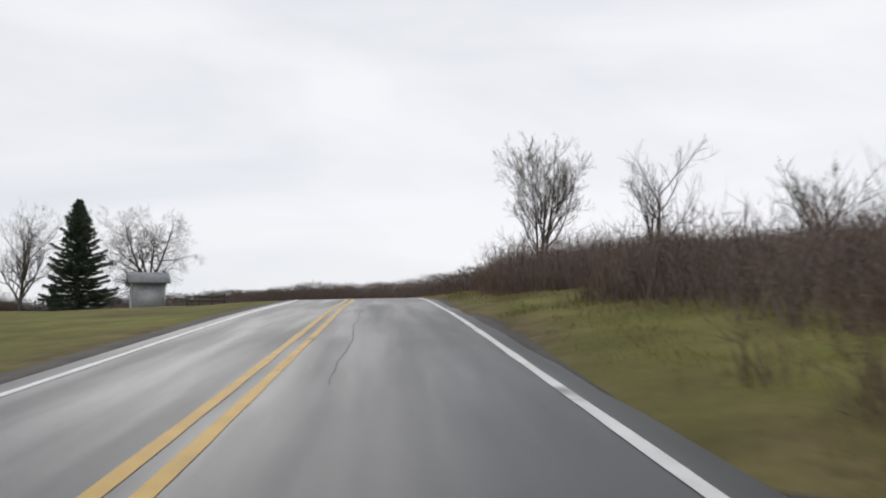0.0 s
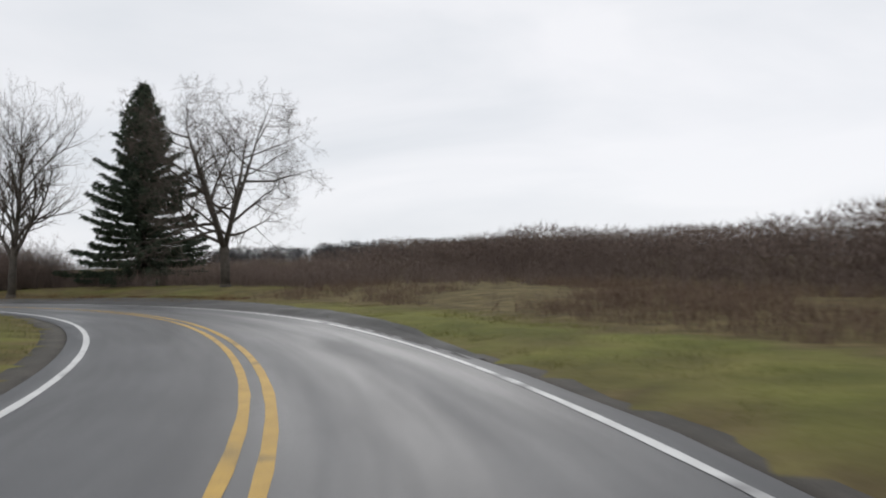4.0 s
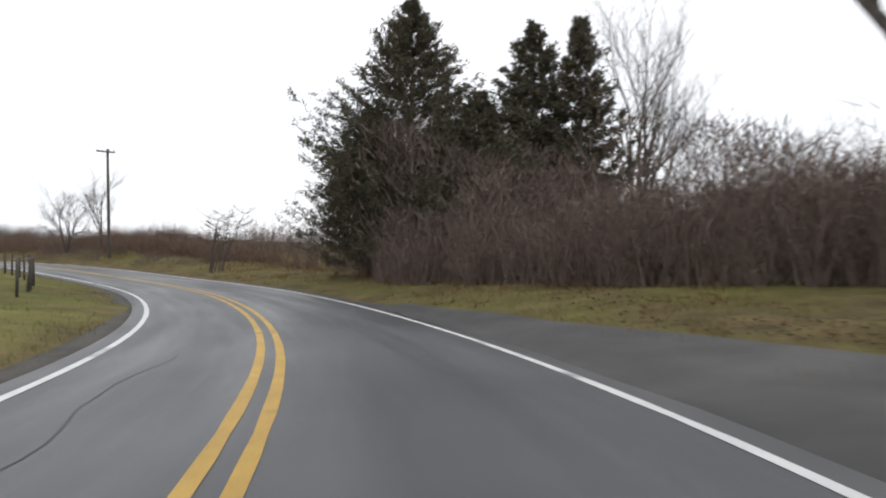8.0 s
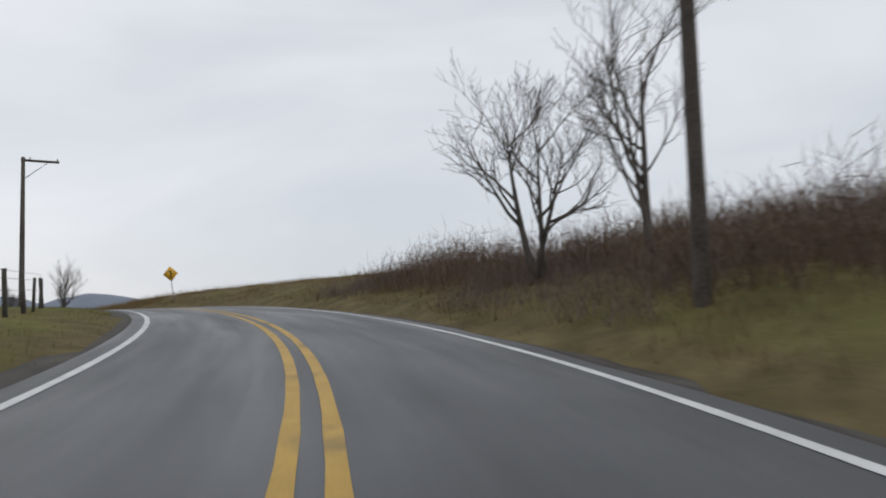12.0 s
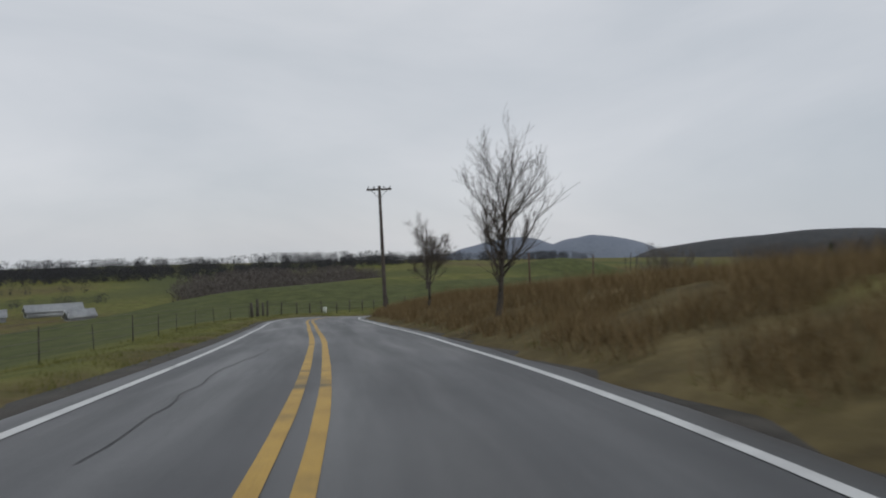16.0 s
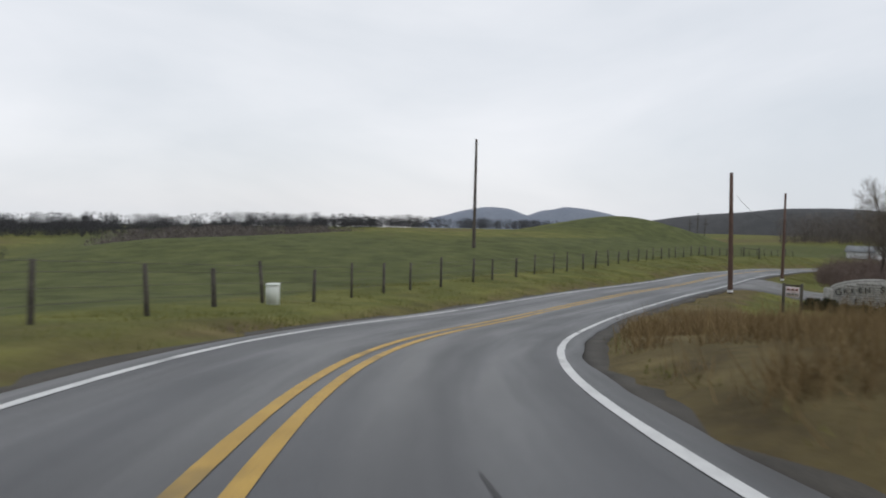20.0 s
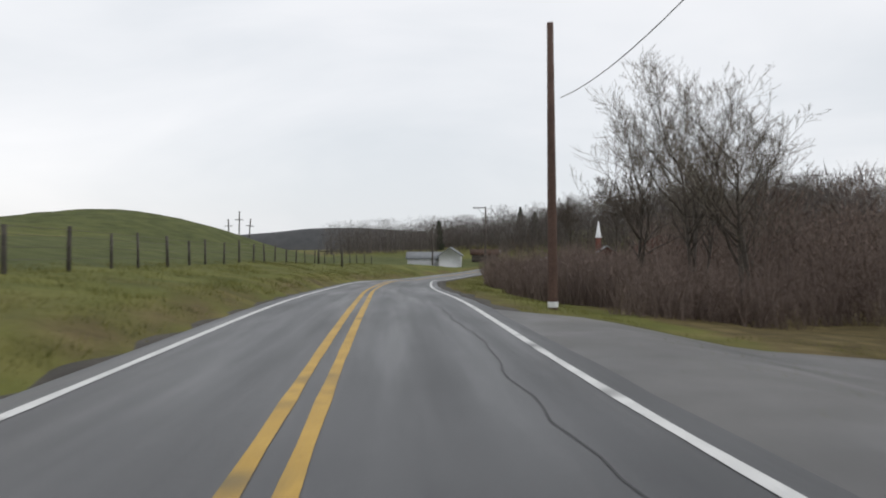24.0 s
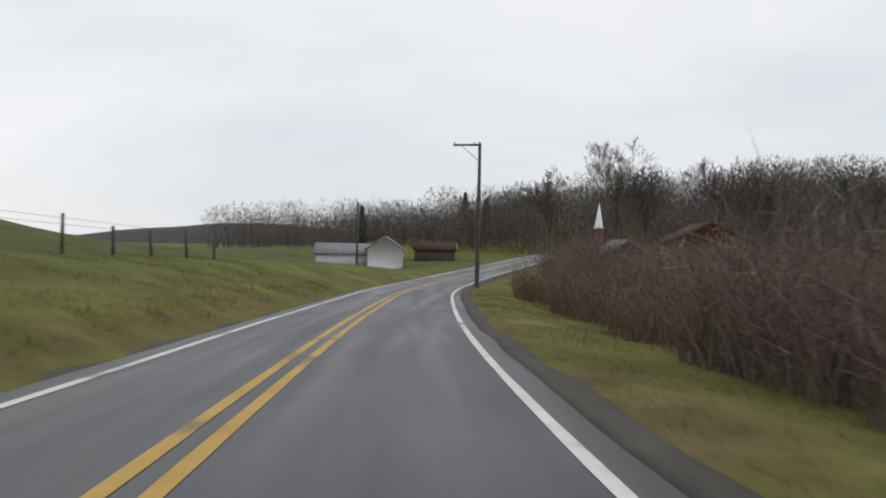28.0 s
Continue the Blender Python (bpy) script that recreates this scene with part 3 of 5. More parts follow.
def build_road():
    a, b = SS[0] + 2, SS[-1] - 2
    strip = ribbon(a, b, ("left", -0.41), ("right", 0.38), 0.0, 1.0, 0.10, 16).mesh("road")
    co = np.empty(len(strip.vertices) * 3)
    strip.vertices.foreach_get("co", co)
    across = strip.attributes.new("across", "FLOAT", "POINT")
    across.data.foreach_set("value", np.tile(np.concatenate([[-2.75], np.linspace(-2.75, 3.4, 17), [3.4]]), len(co) // 3 // 19).astype(np.float32))
    along_at = strip.attributes.new("along", "FLOAT", "POINT")
    along_at.data.foreach_set("value", np.repeat(np.arange(a, b + 0.5, 1.0)[: len(co) // 57], 19).astype(np.float32))
    road = tagged(part("road", strip, M_ASPHALT), "damp grey asphalt country road with patched lanes", "road", kind="structure")
    for name, n0, n1, mat, lab in (("edge_line", ("left", -0.065), ("left", 0.065), M_WHITE, "worn white painted edge line"), ("edge_line", ("right", -0.065), ("right", 0.065), M_WHITE, "worn white painted edge line"),
                                   ("centre_line", -0.21, -0.07, M_YELLOW, "yellow painted centre line"), ("centre_line", 0.10, 0.24, M_YELLOW, "yellow painted centre line")):
        g = Geo()
        s = np.arange(a, b, 0.8)
        q, r = road_at(s)
        if isinstance(n0, tuple):
            n0, n1 = edge(*n0[:1], s, n0[1]), edge(*n1[:1], s, n1[1])
        jit = np.array([noise.noise(Vector((v * 2.1, 0.7, 1))) for v in s]) * 0.014
        l, rr = q[:, :2] + r * (n0 + jit)[:, None], q[:, :2] + r * (n1 - jit)[:, None]
        v = np.stack([np.column_stack([l, q[:, 2] + 0.006]), np.column_stack([rr, q[:, 2] + 0.006])], 1).reshape(-1, 3)
        i = np.arange(len(s) - 1) * 2
        g.add(v, np.stack([i, i + 1, i + 3, i + 2], 1))
        part(name, g, mat, road, lab)
    tagged(part("gravel_shoulder", ribbon(a, b, ("right", 0.36), ("right", 0.86), -0.03, 1.0, 0.35, 2), M_GRAVEL), "dark gravel shoulder beside the lane", "shoulder", kind="structure")
    tagged(part("gravel_shoulder", ribbon(a, b, ("left", -1.0), ("left", -0.39), -0.03, 1.0, 0.0, 2), M_GRAVEL), "dark gravel shoulder beside the lane", "shoulder", kind="structure")
    # long tar seams and patches
    for s0, ln, n, w in ((8, 26, 0.9, 0.05), (256, 25, 1.5, 0.09), (262, 16, 0.9, 0.035), (300, 18, 1.4, 0.05), (118, 9, -1.5, 0.05),
                         (150, 12, 2.2, 0.04), (330, 18, 2.1, 0.05), (356, 26, 1.6, 0.05), (205, 14, -1.2, 0.05), (228, 12, -1.3, 0.05), (40, 22, 1.9, 0.04)):
        g = Geo()
        s = np.arange(s0, s0 + ln, 0.5)
        q, r = road_at(s)
        c = n + np.array([noise.noise(Vector((v * 0.22, n, 5))) * 0.35 + noise.noise(Vector((v * 0.9, n, 8))) * 0.1 for v in s])
        hw = w * 0.32 * (0.6 + 0.5 * np.abs(np.array([noise.noise(Vector((v * 1.3, n, 2))) for v in s])))
        hw[0] = hw[-1] = 0.01
        l, rr = q[:, :2] + r * (c - hw)[:, None], q[:, :2] + r * (c + hw)[:, None]
        v = np.stack([np.column_stack([l, q[:, 2] + 0.004]), np.column_stack([rr, q[:, 2] + 0.004])], 1).reshape(-1, 3)
        i = np.arange(len(s) - 1) * 2
        g.add(v, np.stack([i, i + 1, i + 3, i + 2], 1))
        part("tar_patch", g, M_PATCH if w < 0.2 else M_LAYBY, road, "dark tar seam" if w < 0.2 else "darker asphalt patch")
    # pull-off in front of the maple
    g = Geo()
    s = np.arange(72, 141, 1.0)
    q, r = road_at(s)
    wdt = np.interp(s, [72, 88, 98, 106, 114, 120, 128, 140], [0.4, 2.4, 4.6, 6.2, 6.0, 4.8, 2.6, 0.3]) + np.array([noise.noise(Vector((v * 0.4, 2, 4))) for v in s]) * 0.35
    cols = []
    for k in np.linspace(0, 1, 8):
        nn = edge("right", s, 0.23) + wdt * k
        p = q[:, :2] + r * nn[:, None]
        cols.append(np.column_stack([p, np.maximum(q[:, 2] - 0.012 - 0.02 * k, land(p[:, 0], p[:, 1]) + 0.10)]))
    cols[-1][:, 2] -= 0.14
    v = np.stack(cols, 1).reshape(-1, 3)
    i = (np.arange(len(s) - 1)[:, None] * 8 + np.arange(7)[None, :]).ravel()
    g.add(v, np.stack([i, i + 1, i + 9, i + 8], 1))
    tagged(part("layby", g, M_LAYBY), "dark wet asphalt pull-off beside the bend", "pavement", kind="structure")
    # side road by the estate sign
    g = Geo()
    p0, r0 = road_at(338)
    base, rgt = p0[0, :2], r0[0]
    fwd = np.array((-rgt[1], rgt[0]))
    cols = []
    d = np.concatenate([np.arange(3.1, 12, 0.6), np.arange(12, 62, 2.0)])
    for k in np.linspace(-1, 1, 7):
        flare = 3.3 + 4.5 * np.exp(-(d - 3.3) / 2.2)
        p = base[None] + rgt[None] * d[:, None] + fwd[None] * (k * flare - 0.006 * d ** 2)[:, None]
        zz = land(p[:, 0], p[:, 1]) + 0.07
        zz = np.where(d < 5.0, np.maximum(zz, p0[0, 2] - 0.02 + (zz - p0[0, 2]) * np.clip((d - 3.1) / 2, 0, 1)), zz)
        qs, qn = station(p[:, 0], p[:, 1])
        zz = np.where(d < 4.6, np.interp(qs, SS, CENTRE[:, 2]) - 0.015, zz)
        cols.append(np.column_stack([p, zz]))
    rims = [cols[0] - np.array((*(fwd * 0.35), 0.28)), cols[-1] + np.array((*(fwd * 0.35), -0.28))]
    v = np.stack([rims[0]] + cols + [rims[1]], 1).reshape(-1, 3)
    i = (np.arange(len(d) - 1)[:, None] * 9 + np.arange(8)[None, :]).ravel()
    g.add(v, np.stack([i, i + 1, i + 10, i + 9], 1))
    tagged(part("side_road", g, M_LANE), "pale grey asphalt side road joining the main road", "road", kind="structure")


build_ground()
build_road()

# ------------------------------------------------------------------ plants
def unit(v):
    return v / (np.linalg.norm(v) + 1e-9)


def bare_tree(label, at, height, seed, trunk_r=0.22, forks=3, fork_at=0.3, spread_deg=32, up=0.35, twig=M_TWIG, lean=(0, 0), levels=4, kids=(5, 6, 6), width=1.0, droop=0.0, crown_low=0.28, split=0.0, wide=22, least=0.0):
    """A leafless tree: forked trunk, limbs bending upward, and fine twigs."""
    rng = np.random.default_rng(seed)
    wood, fine = Geo(), Geo()
    start = fork_at if fork_at >= 0.12 or split else 0.34

    def limb(p, d, ln, r, level):
        seg = 5 if level < 2 else 4
        pts, rad = [p], [r]
        for k in range(seg):
            d = unit(d + rng.normal(0, 0.035 if level == 0 else 0.09 + 0.05 * level, 3) + np.array((0, 0, up * 0.30 if level else 0.06)) - np.array((0, 0, droop * 0.2 * level * (k / seg))))
            p = p + d * ln / seg
            pts.append(p)
            rad.append(max(r * (1 - 0.86 * (k + 1) / seg) if level else r * (1 - 0.88 * ((k + 1) / seg) ** 1.15), 0.004 + 0.0003 * height + least))
        if level <= 2:
            wood.tube(pts, rad, 8 if level == 0 else 5 if level == 1 else 4, cap=level < 2)
        else:
            fine.tube(pts[::2] if len(pts) > 4 else pts, rad[::2] if len(pts) > 4 else rad, 3, cap=False)
        if level >= levels - 1:
            return
        n = kids[min(level, len(kids) - 1)]
        for k in range(n):
            t = crown_low + (1 - crown_low) * (k + rng.uniform(0.1, 0.9)) / n if level else start + (1 - start) * (k + rng.uniform(0, 0.8)) / n
            j = min(int(t * seg), seg - 1)
            f = t * seg - j
            q = pts[j] * (1 - f) + pts[j + 1] * f
            axis = unit(pts[j + 1] - pts[j])
            side = unit(np.cross(axis, rng.normal(0, 1, 3)))
            a = radians(spread_deg + rng.uniform(-12, 14)) * (1.15 if level == 0 else 1.0)
            nd = unit(axis * math.cos(a) + side * math.sin(a) * width)
            rr = (rad[j] * (1 - f) + rad[j + 1] * f)
            limb(q, nd, ln * rng.uniform(0.48, 0.72) * (1 - 0.35 * (t if level else t * 0.5)), (rr * 0.75 + r * 0.25) * rng.uniform(0.48, 0.68), level + 1)

    if split:
        # one bole that divides into leaders
        top = np.array((rng.normal(0, 0.12), rng.normal(0, 0.12), height * split))
        wood.tube([(0, 0, -0.3), (top[0] * 0.2, top[1] * 0.2, height * split * 0.5), tuple(top), tuple(top + (0, 0, trunk_r * 0.8))], [trunk_r * 1.1, trunk_r * 0.95, trunk_r * 0.98, trunk_r * 0.5], 10)
        a0 = rng.uniform(0, 6.28)
        for k in range(forks):
            az, a = a0 + 6.283 * k / forks + rng.normal(0, 0.2), radians(wide * rng.uniform(0.7, 1.25))
            limb(top - np.array((0, 0, trunk_r * 0.5)), unit(np.array((math.cos(az) * math.sin(a), math.sin(az) * math.sin(a), math.cos(a)))), height * (1 - split) * rng.uniform(0.78, 0.92), trunk_r * 0.66, 0)
    for k in range(0 if split else forks if fork_at < 0.12 else 1):
        d0 = unit(np.array((lean[0], lean[1], 1.0)) + (rng.normal(0, 0.18, 3) * np.array((1, 1, 0)) if forks > 1 and fork_at < 0.12 else 0))
        limb(np.array((0.0, 0.0, -0.25)) + (rng.normal(0, 0.22, 3) * np.array((1, 1, 0)) if fork_at < 0.12 and k else 0), d0, height * (0.78 if k == 0 else rng.uniform(0.6, 0.74)), trunk_r * (1 if k == 0 else 0.8), 0)
    # root flare
    wood.tube([(0, 0, -0.3), (0, 0, 0.05), (0, 0, 0.5)], [trunk_r * 1.5, trunk_r * 1.22, trunk_r * 0.9], 9, cap=False)
    allv = np.vstack(wood.v + fine.v)
    k = height / max(allv[:, 2].max(), 0.1)
    tree = thing("tree", label, "tree", Matrix.Translation(at) @ Matrix.Rotation(rng.uniform(0, 6), 4, "Z"))
    for g, nm, mt in ((wood, "trunk", M_BARK), (fine, "crown", twig)):
        for v in g.v:
            v *= np.array((k, k, k))
        part(nm, g, mt, tree, smooth=nm == "trunk")
    return tree


def sumac(label, at, height, seed, lean):
    """A clump of crooked stems that stay bare low down and spread into one flat crown of fine twigs."""
    rng = np.random.default_rng(seed)
    wood, fine = Geo(), Geo()
    for k in range(8):
        a = 6.283 * k / 8 + rng.normal(0, 0.3)
        foot = np.array((math.cos(a) * 0.35, math.sin(a) * 0.35, -0.2))
        reach, top = height * rng.uniform(0.08, 0.26), height * rng.uniform(0.62, 0.86)
        tip = np.array((lean[0] * height + math.cos(a) * reach, lean[1] * height + math.sin(a) * reach, top))
        t = np.linspace(0, 1, 7)[:, None]
        pts = foot + (tip - foot) * np.hstack([t ** 1.3, t ** 1.3, t]) + rng.normal(0, 0.06, (7, 3)) * (t > 0)
        wood.tube(pts, np.linspace(0.048, 0.018, 7), 6, cap=False)
        for _ in range(7):
            q = pts[rng.integers(4, 7)]
            b = rng.uniform(0, 6.283)
            d = unit(np.array((math.cos(b) + lean[0] * 1.5, math.sin(b) + lean[1] * 1.5, rng.uniform(0.10, 0.50))))
            ln = height * rng.uniform(0.16, 0.30)
            br = np.array([q, q + d * ln * 0.5 + rng.normal(0, 0.04, 3), q + d * ln + np.array((0, 0, ln * 0.12))])
            wood.tube(br, [0.018, 0.012, 0.007], 4, cap=False)
            for _ in range(9):
                u = rng.uniform(0.25, 1.0)
                p = br[0] + (br[1] - br[0]) * u * 2 if u < 0.5 else br[1] + (br[2] - br[1]) * (u * 2 - 1)
                e = unit(d + rng.normal(0, 0.5, 3) + np.array((0, 0, 0.25)))
                w = height * rng.uniform(0.06, 0.14)
                fine.tube([p, p + e * w * 0.5 + rng.normal(0, 0.015, 3), p + e * w + np.array((0, 0, 0.02))], [0.008, 0.006, 0.003], 3, cap=False)
    tree = thing("tree", label, "tree", Matrix.Translation(at))
    part("trunk", wood, M_BARK, tree, smooth=True)
    part("crown", fine, M_TWIG, tree)
    return tree


def spray(geo, p, d, n, ln, w, rng, flat=0.35):
    """Small pointed leaves or needle tufts scattered round places p along directions d."""
    dirs = d + rng.normal(0, flat, d.shape)
    dirs /= np.linalg.norm(dirs, axis=1)[:, None]
    side = np.cross(dirs, rng.normal(0, 1, d.shape))
    side /= np.linalg.norm(side, axis=1)[:, None]
    L = ln * rng.uniform(0.6, 1.3, (len(p), 1))
    Wd = w * rng.uniform(0.6, 1.2, (len(p), 1))
    v = np.stack([p - side * Wd, p + side * Wd, p + dirs * L], 1).reshape(-1, 3)
    geo.add(v, np.arange(len(v)).reshape(-1, 3))


def spruce(label, at, height, radius, seed):
    rng = np.random.default_rng(seed)
    wood, leaf = Geo(), Geo()
    wood.tube([(0, 0, -0.3), (0, 0, 0.4), (0, 0, height * 0.5), (0, 0, height)], [radius * 0.09, radius * 0.07, radius * 0.04, 0.01], 8)
    P, D = [], []
    z = 0.5
    while z < height - 0.15:
        f = z / height
        rr = radius * (1 - f) ** 0.85 * (1.0 if f > 0.1 else 0.80 + 2 * f)
        n = int(10 - 4 * f)
        a0 = rng.uniform(0, 6.28)
        for k in range(n):
            a = a0 + k * 6.283 / n + rng.normal(0, 0.2)
            ln = rr * rng.uniform(0.58, 1.12)
            m = max(int(ln * 8), 4)
            t = np.linspace(0.06, 1, m)
            dz = -ln * (0.34 * (1 - f)) * t + ln * 0.20 * t ** 2.5 + (0.5 * f) * ln * t
            px, py, pz = np.cos(a) * ln * t, np.sin(a) * ln * t, z + dz
            line = np.column_stack([px, py, pz])
            wood.tube(line[:: max(m // 4, 1)], np.linspace(0.03 * (1 - f) + 0.008, 0.006, len(line[:: max(m // 4, 1)])), 3, cap=False)
            reps = 11
            q = np.repeat(line, reps, 0)
            hang = np.column_stack([np.cos(a) * 0.6 + rng.normal(0, 0.8, len(q)) * -math.sin(a), np.sin(a) * 0.6 + rng.normal(0, 0.8, len(q)) * math.cos(a), rng.uniform(-1.3, 0.05, len(q))])
            P.append(q + rng.normal(0, 0.09, q.shape))
            D.append(hang)
        z += 0.44 + 0.26 * (1 - f) + rng.uniform(-0.10, 0.10)
    P, D = np.vstack(P), np.vstack(D)
    spray(leaf, P, D / np.linalg.norm(D, axis=1)[:, None], 1, 0.44, 0.075, rng, 0.3)
    t = thing("spruce_tree", label, "tree", Matrix.Translation(at))
    part("trunk", wood, M_BARK, t)
    part("crown", leaf, M_NEEDLE, t)
    return t


def cedar(label, at, height, radius, seed, boughs=400, fine=1.0):
    """An eastern red cedar: upswept boughs, each with ragged sprays of scale leaves, loose enough for sky to show through."""
    rng = np.random.default_rng(seed)
    wood, leaf = Geo(), Geo()
    wood.tube([(0, 0, -0.3), (0.05, 0, height * 0.4), (0, 0, height * 0.95)], [0.2, 0.13, 0.02], 7)
    P, D = [], []
    f = np.sort(rng.uniform(0.03, 1.0, boughs))
    lobes = rng.uniform(0, 6.283, 3)
    for z0 in f:
        a = rng.uniform(0, 6.283)
        ragged = 1 + 0.16 * math.sin(3 * a + lobes[0] + z0 * 9) + 0.10 * math.sin(5 * a + lobes[1] + z0 * 23)
        reach = radius * float(np.interp(z0, [0, 0.1, 0.3, 0.55, 0.8, 0.93, 1.0], [0.80, 0.98, 1.0, 0.70, 0.36, 0.13, 0.02])) * rng.uniform(0.55, 1.08) * ragged
        rise = reach * rng.uniform(0.25, 0.7)
        start, tip = np.array((0, 0, z0 * height * 0.93)), np.array((math.cos(a) * reach, math.sin(a) * reach, z0 * height * 0.93 + rise))
        mid = (start + tip) / 2 - np.array((0, 0, rise * 0.22))
        wood.tube([start, mid, tip], [0.012 + 0.02 * (1 - z0), 0.012, 0.005], 3, cap=False)
        m = max(int(4 + reach * 2.6), 5)
        t = rng.uniform(0.30, 1.0, m)[:, None]
        c = np.where(t < 0.5, start + (mid - start) * t * 2, mid + (tip - mid) * (t * 2 - 1))
        out = np.array((math.cos(a), math.sin(a), 0.75))
        d = out + rng.normal(0, 0.55, (m, 3))
        d /= np.linalg.norm(d, axis=1)[:, None]
        ln = rng.uniform(0.35, 0.85, (m, 1)) * (0.35 + 0.65 * (1 - z0) ** 0.6)
        k = int(15 / fine)
        u = np.tile(np.linspace(0, 1, k), m)[:, None]
        P.append(np.repeat(c, k, 0) + np.repeat(d * ln, k, 0) * u + rng.normal(0, 0.07, (m * k, 3)))
        D.append(np.repeat(d, k, 0))
    spray(leaf, np.vstack(P), np.vstack(D), 1, 0.20 * fine, 0.050 * fine, rng, 0.55)
    t = thing("cedar_tree", label, "tree", Matrix.Translation(at))
    part("trunk", wood, M_BARK, t)
    part("crown", leaf, M_CEDAR, t)
    return t


def stems(name, label, category, places, heights, mat, per=7, lean=0.35, width=0.012, twigs=5, seed=1, bend=0.25):
    """Thickets: from each place a spray of stems with side twigs; one object of stuff."""
    rng = np.random.default_rng(seed)
    g = Geo()
    m = len(places)
    base = np.repeat(places, per, 0) + np.column_stack([rng.normal(0, 0.16, (m * per, 2)), np.full(m * per, -0.1)])
    h = np.repeat(heights, per) * rng.uniform(0.45, 1.08, m * per)
    d = np.column_stack([np.clip(rng.normal(0, lean, (m * per, 2)), -1.6 * lean, 1.6 * lean), np.ones(m * per)])
    d /= np.linalg.norm(d, axis=1)[:, None]
    side = np.column_stack([rng.normal(0, 1, (m * per, 2)), np.zeros(m * per)])
    side /= np.linalg.norm(side, axis=1)[:, None] + 1e-9
    w = width * (0.6 + 0.4 * h)[:, None]
    mid = base + d * h[:, None] * 0.55
    tip = mid + (d + rng.normal(0, bend, d.shape)) * h[:, None] * 0.45
    v = np.stack([base - side * w, base + side * w, mid + side * w * 0.6, mid - side * w * 0.6, tip], 1).reshape(-1, 3)
    if twigs:
        i = np.arange(m * per) * 5
        g.add(v, np.concatenate([np.stack([i, i + 1, i + 2, i + 3], 1), np.stack([i + 3, i + 2, i + 4, i + 4], 1)]))
    else:
        g.add(np.stack([base - side * w, base + side * w, tip], 1).reshape(-1, 3), np.arange(m * per * 3).reshape(-1, 3))
    if twigs:
        k = m * per * twigs
        t = rng.uniform(0.2, 1.0, (k, 1))
        b, mm, tt = np.repeat(base, twigs, 0), np.repeat(mid, twigs, 0), np.repeat(tip, twigs, 0)
        q = np.where(t < 0.55, b + (mm - b) * t / 0.55, mm + (tt - mm) * (t - 0.55) / 0.45)
        dd = np.repeat(d, twigs, 0) * 0.7 + rng.normal(0, 0.6, (k, 3))
        dd /= np.linalg.norm(dd, axis=1)[:, None]
        sd = np.cross(dd, rng.normal(0, 1, (k, 3)))
        sd /= np.linalg.norm(sd, axis=1)[:, None] + 1e-9
        L = (np.repeat(h, twigs) * rng.uniform(0.12, 0.42, k))[:, None]
        ww = width * 0.55 * (0.5 + 0.5 * np.repeat(h, twigs))[:, None]
        g.add(np.stack([q - sd * ww, q + sd * ww, q + dd * L], 1).reshape(-1, 3), np.arange(k * 3).reshape(-1, 3))
    return tagged(part(name, g, mat), label, category, kind="stuff")


def along(s0, s1, n0, n1, count, seed, clump=0.0):
    """Random ground places between two stations and two offsets."""
    rng = np.random.default_rng(seed)
    s = rng.uniform(s0, s1, count)
    lo = np.interp(s, n0[0], n0[1]) if isinstance(n0, tuple) else n0
    n = lo + (n1 - lo) * rng.uniform(0, 1, count)
    if clump:
        keep = np.array([noise.noise(Vector((a * clump, b * clump, seed))) for a, b in zip(s, n)]) > -0.12
        s, n = s[keep], n[keep]
    q, r = road_at(s)
    x, y = q[:, 0] + r[:, 0] * n, q[:, 1] + r[:, 1] * n
    return np.column_stack([x, y, land(x, y)]), s, n


def blades(name, label, spec, mat, height, seed, width=0.012):
    """Tufts of grass as one object of stuff; spec rows: stations, offsets, number of tufts, height factor."""
    P, Hh = [], []
    for k, (s0, s1, n0, n1, cnt, hf) in enumerate(spec):
        p, _, _ = along(s0, s1, n0, n1, cnt, seed + k, 0.5)
        P.append(p)
        Hh.append(np.full(len(p), height * hf))
    return stems(name, label, "grass", np.vstack(P), np.concatenate(Hh), mat, per=9, lean=0.45, width=width, twigs=0, seed=seed, bend=0.5)


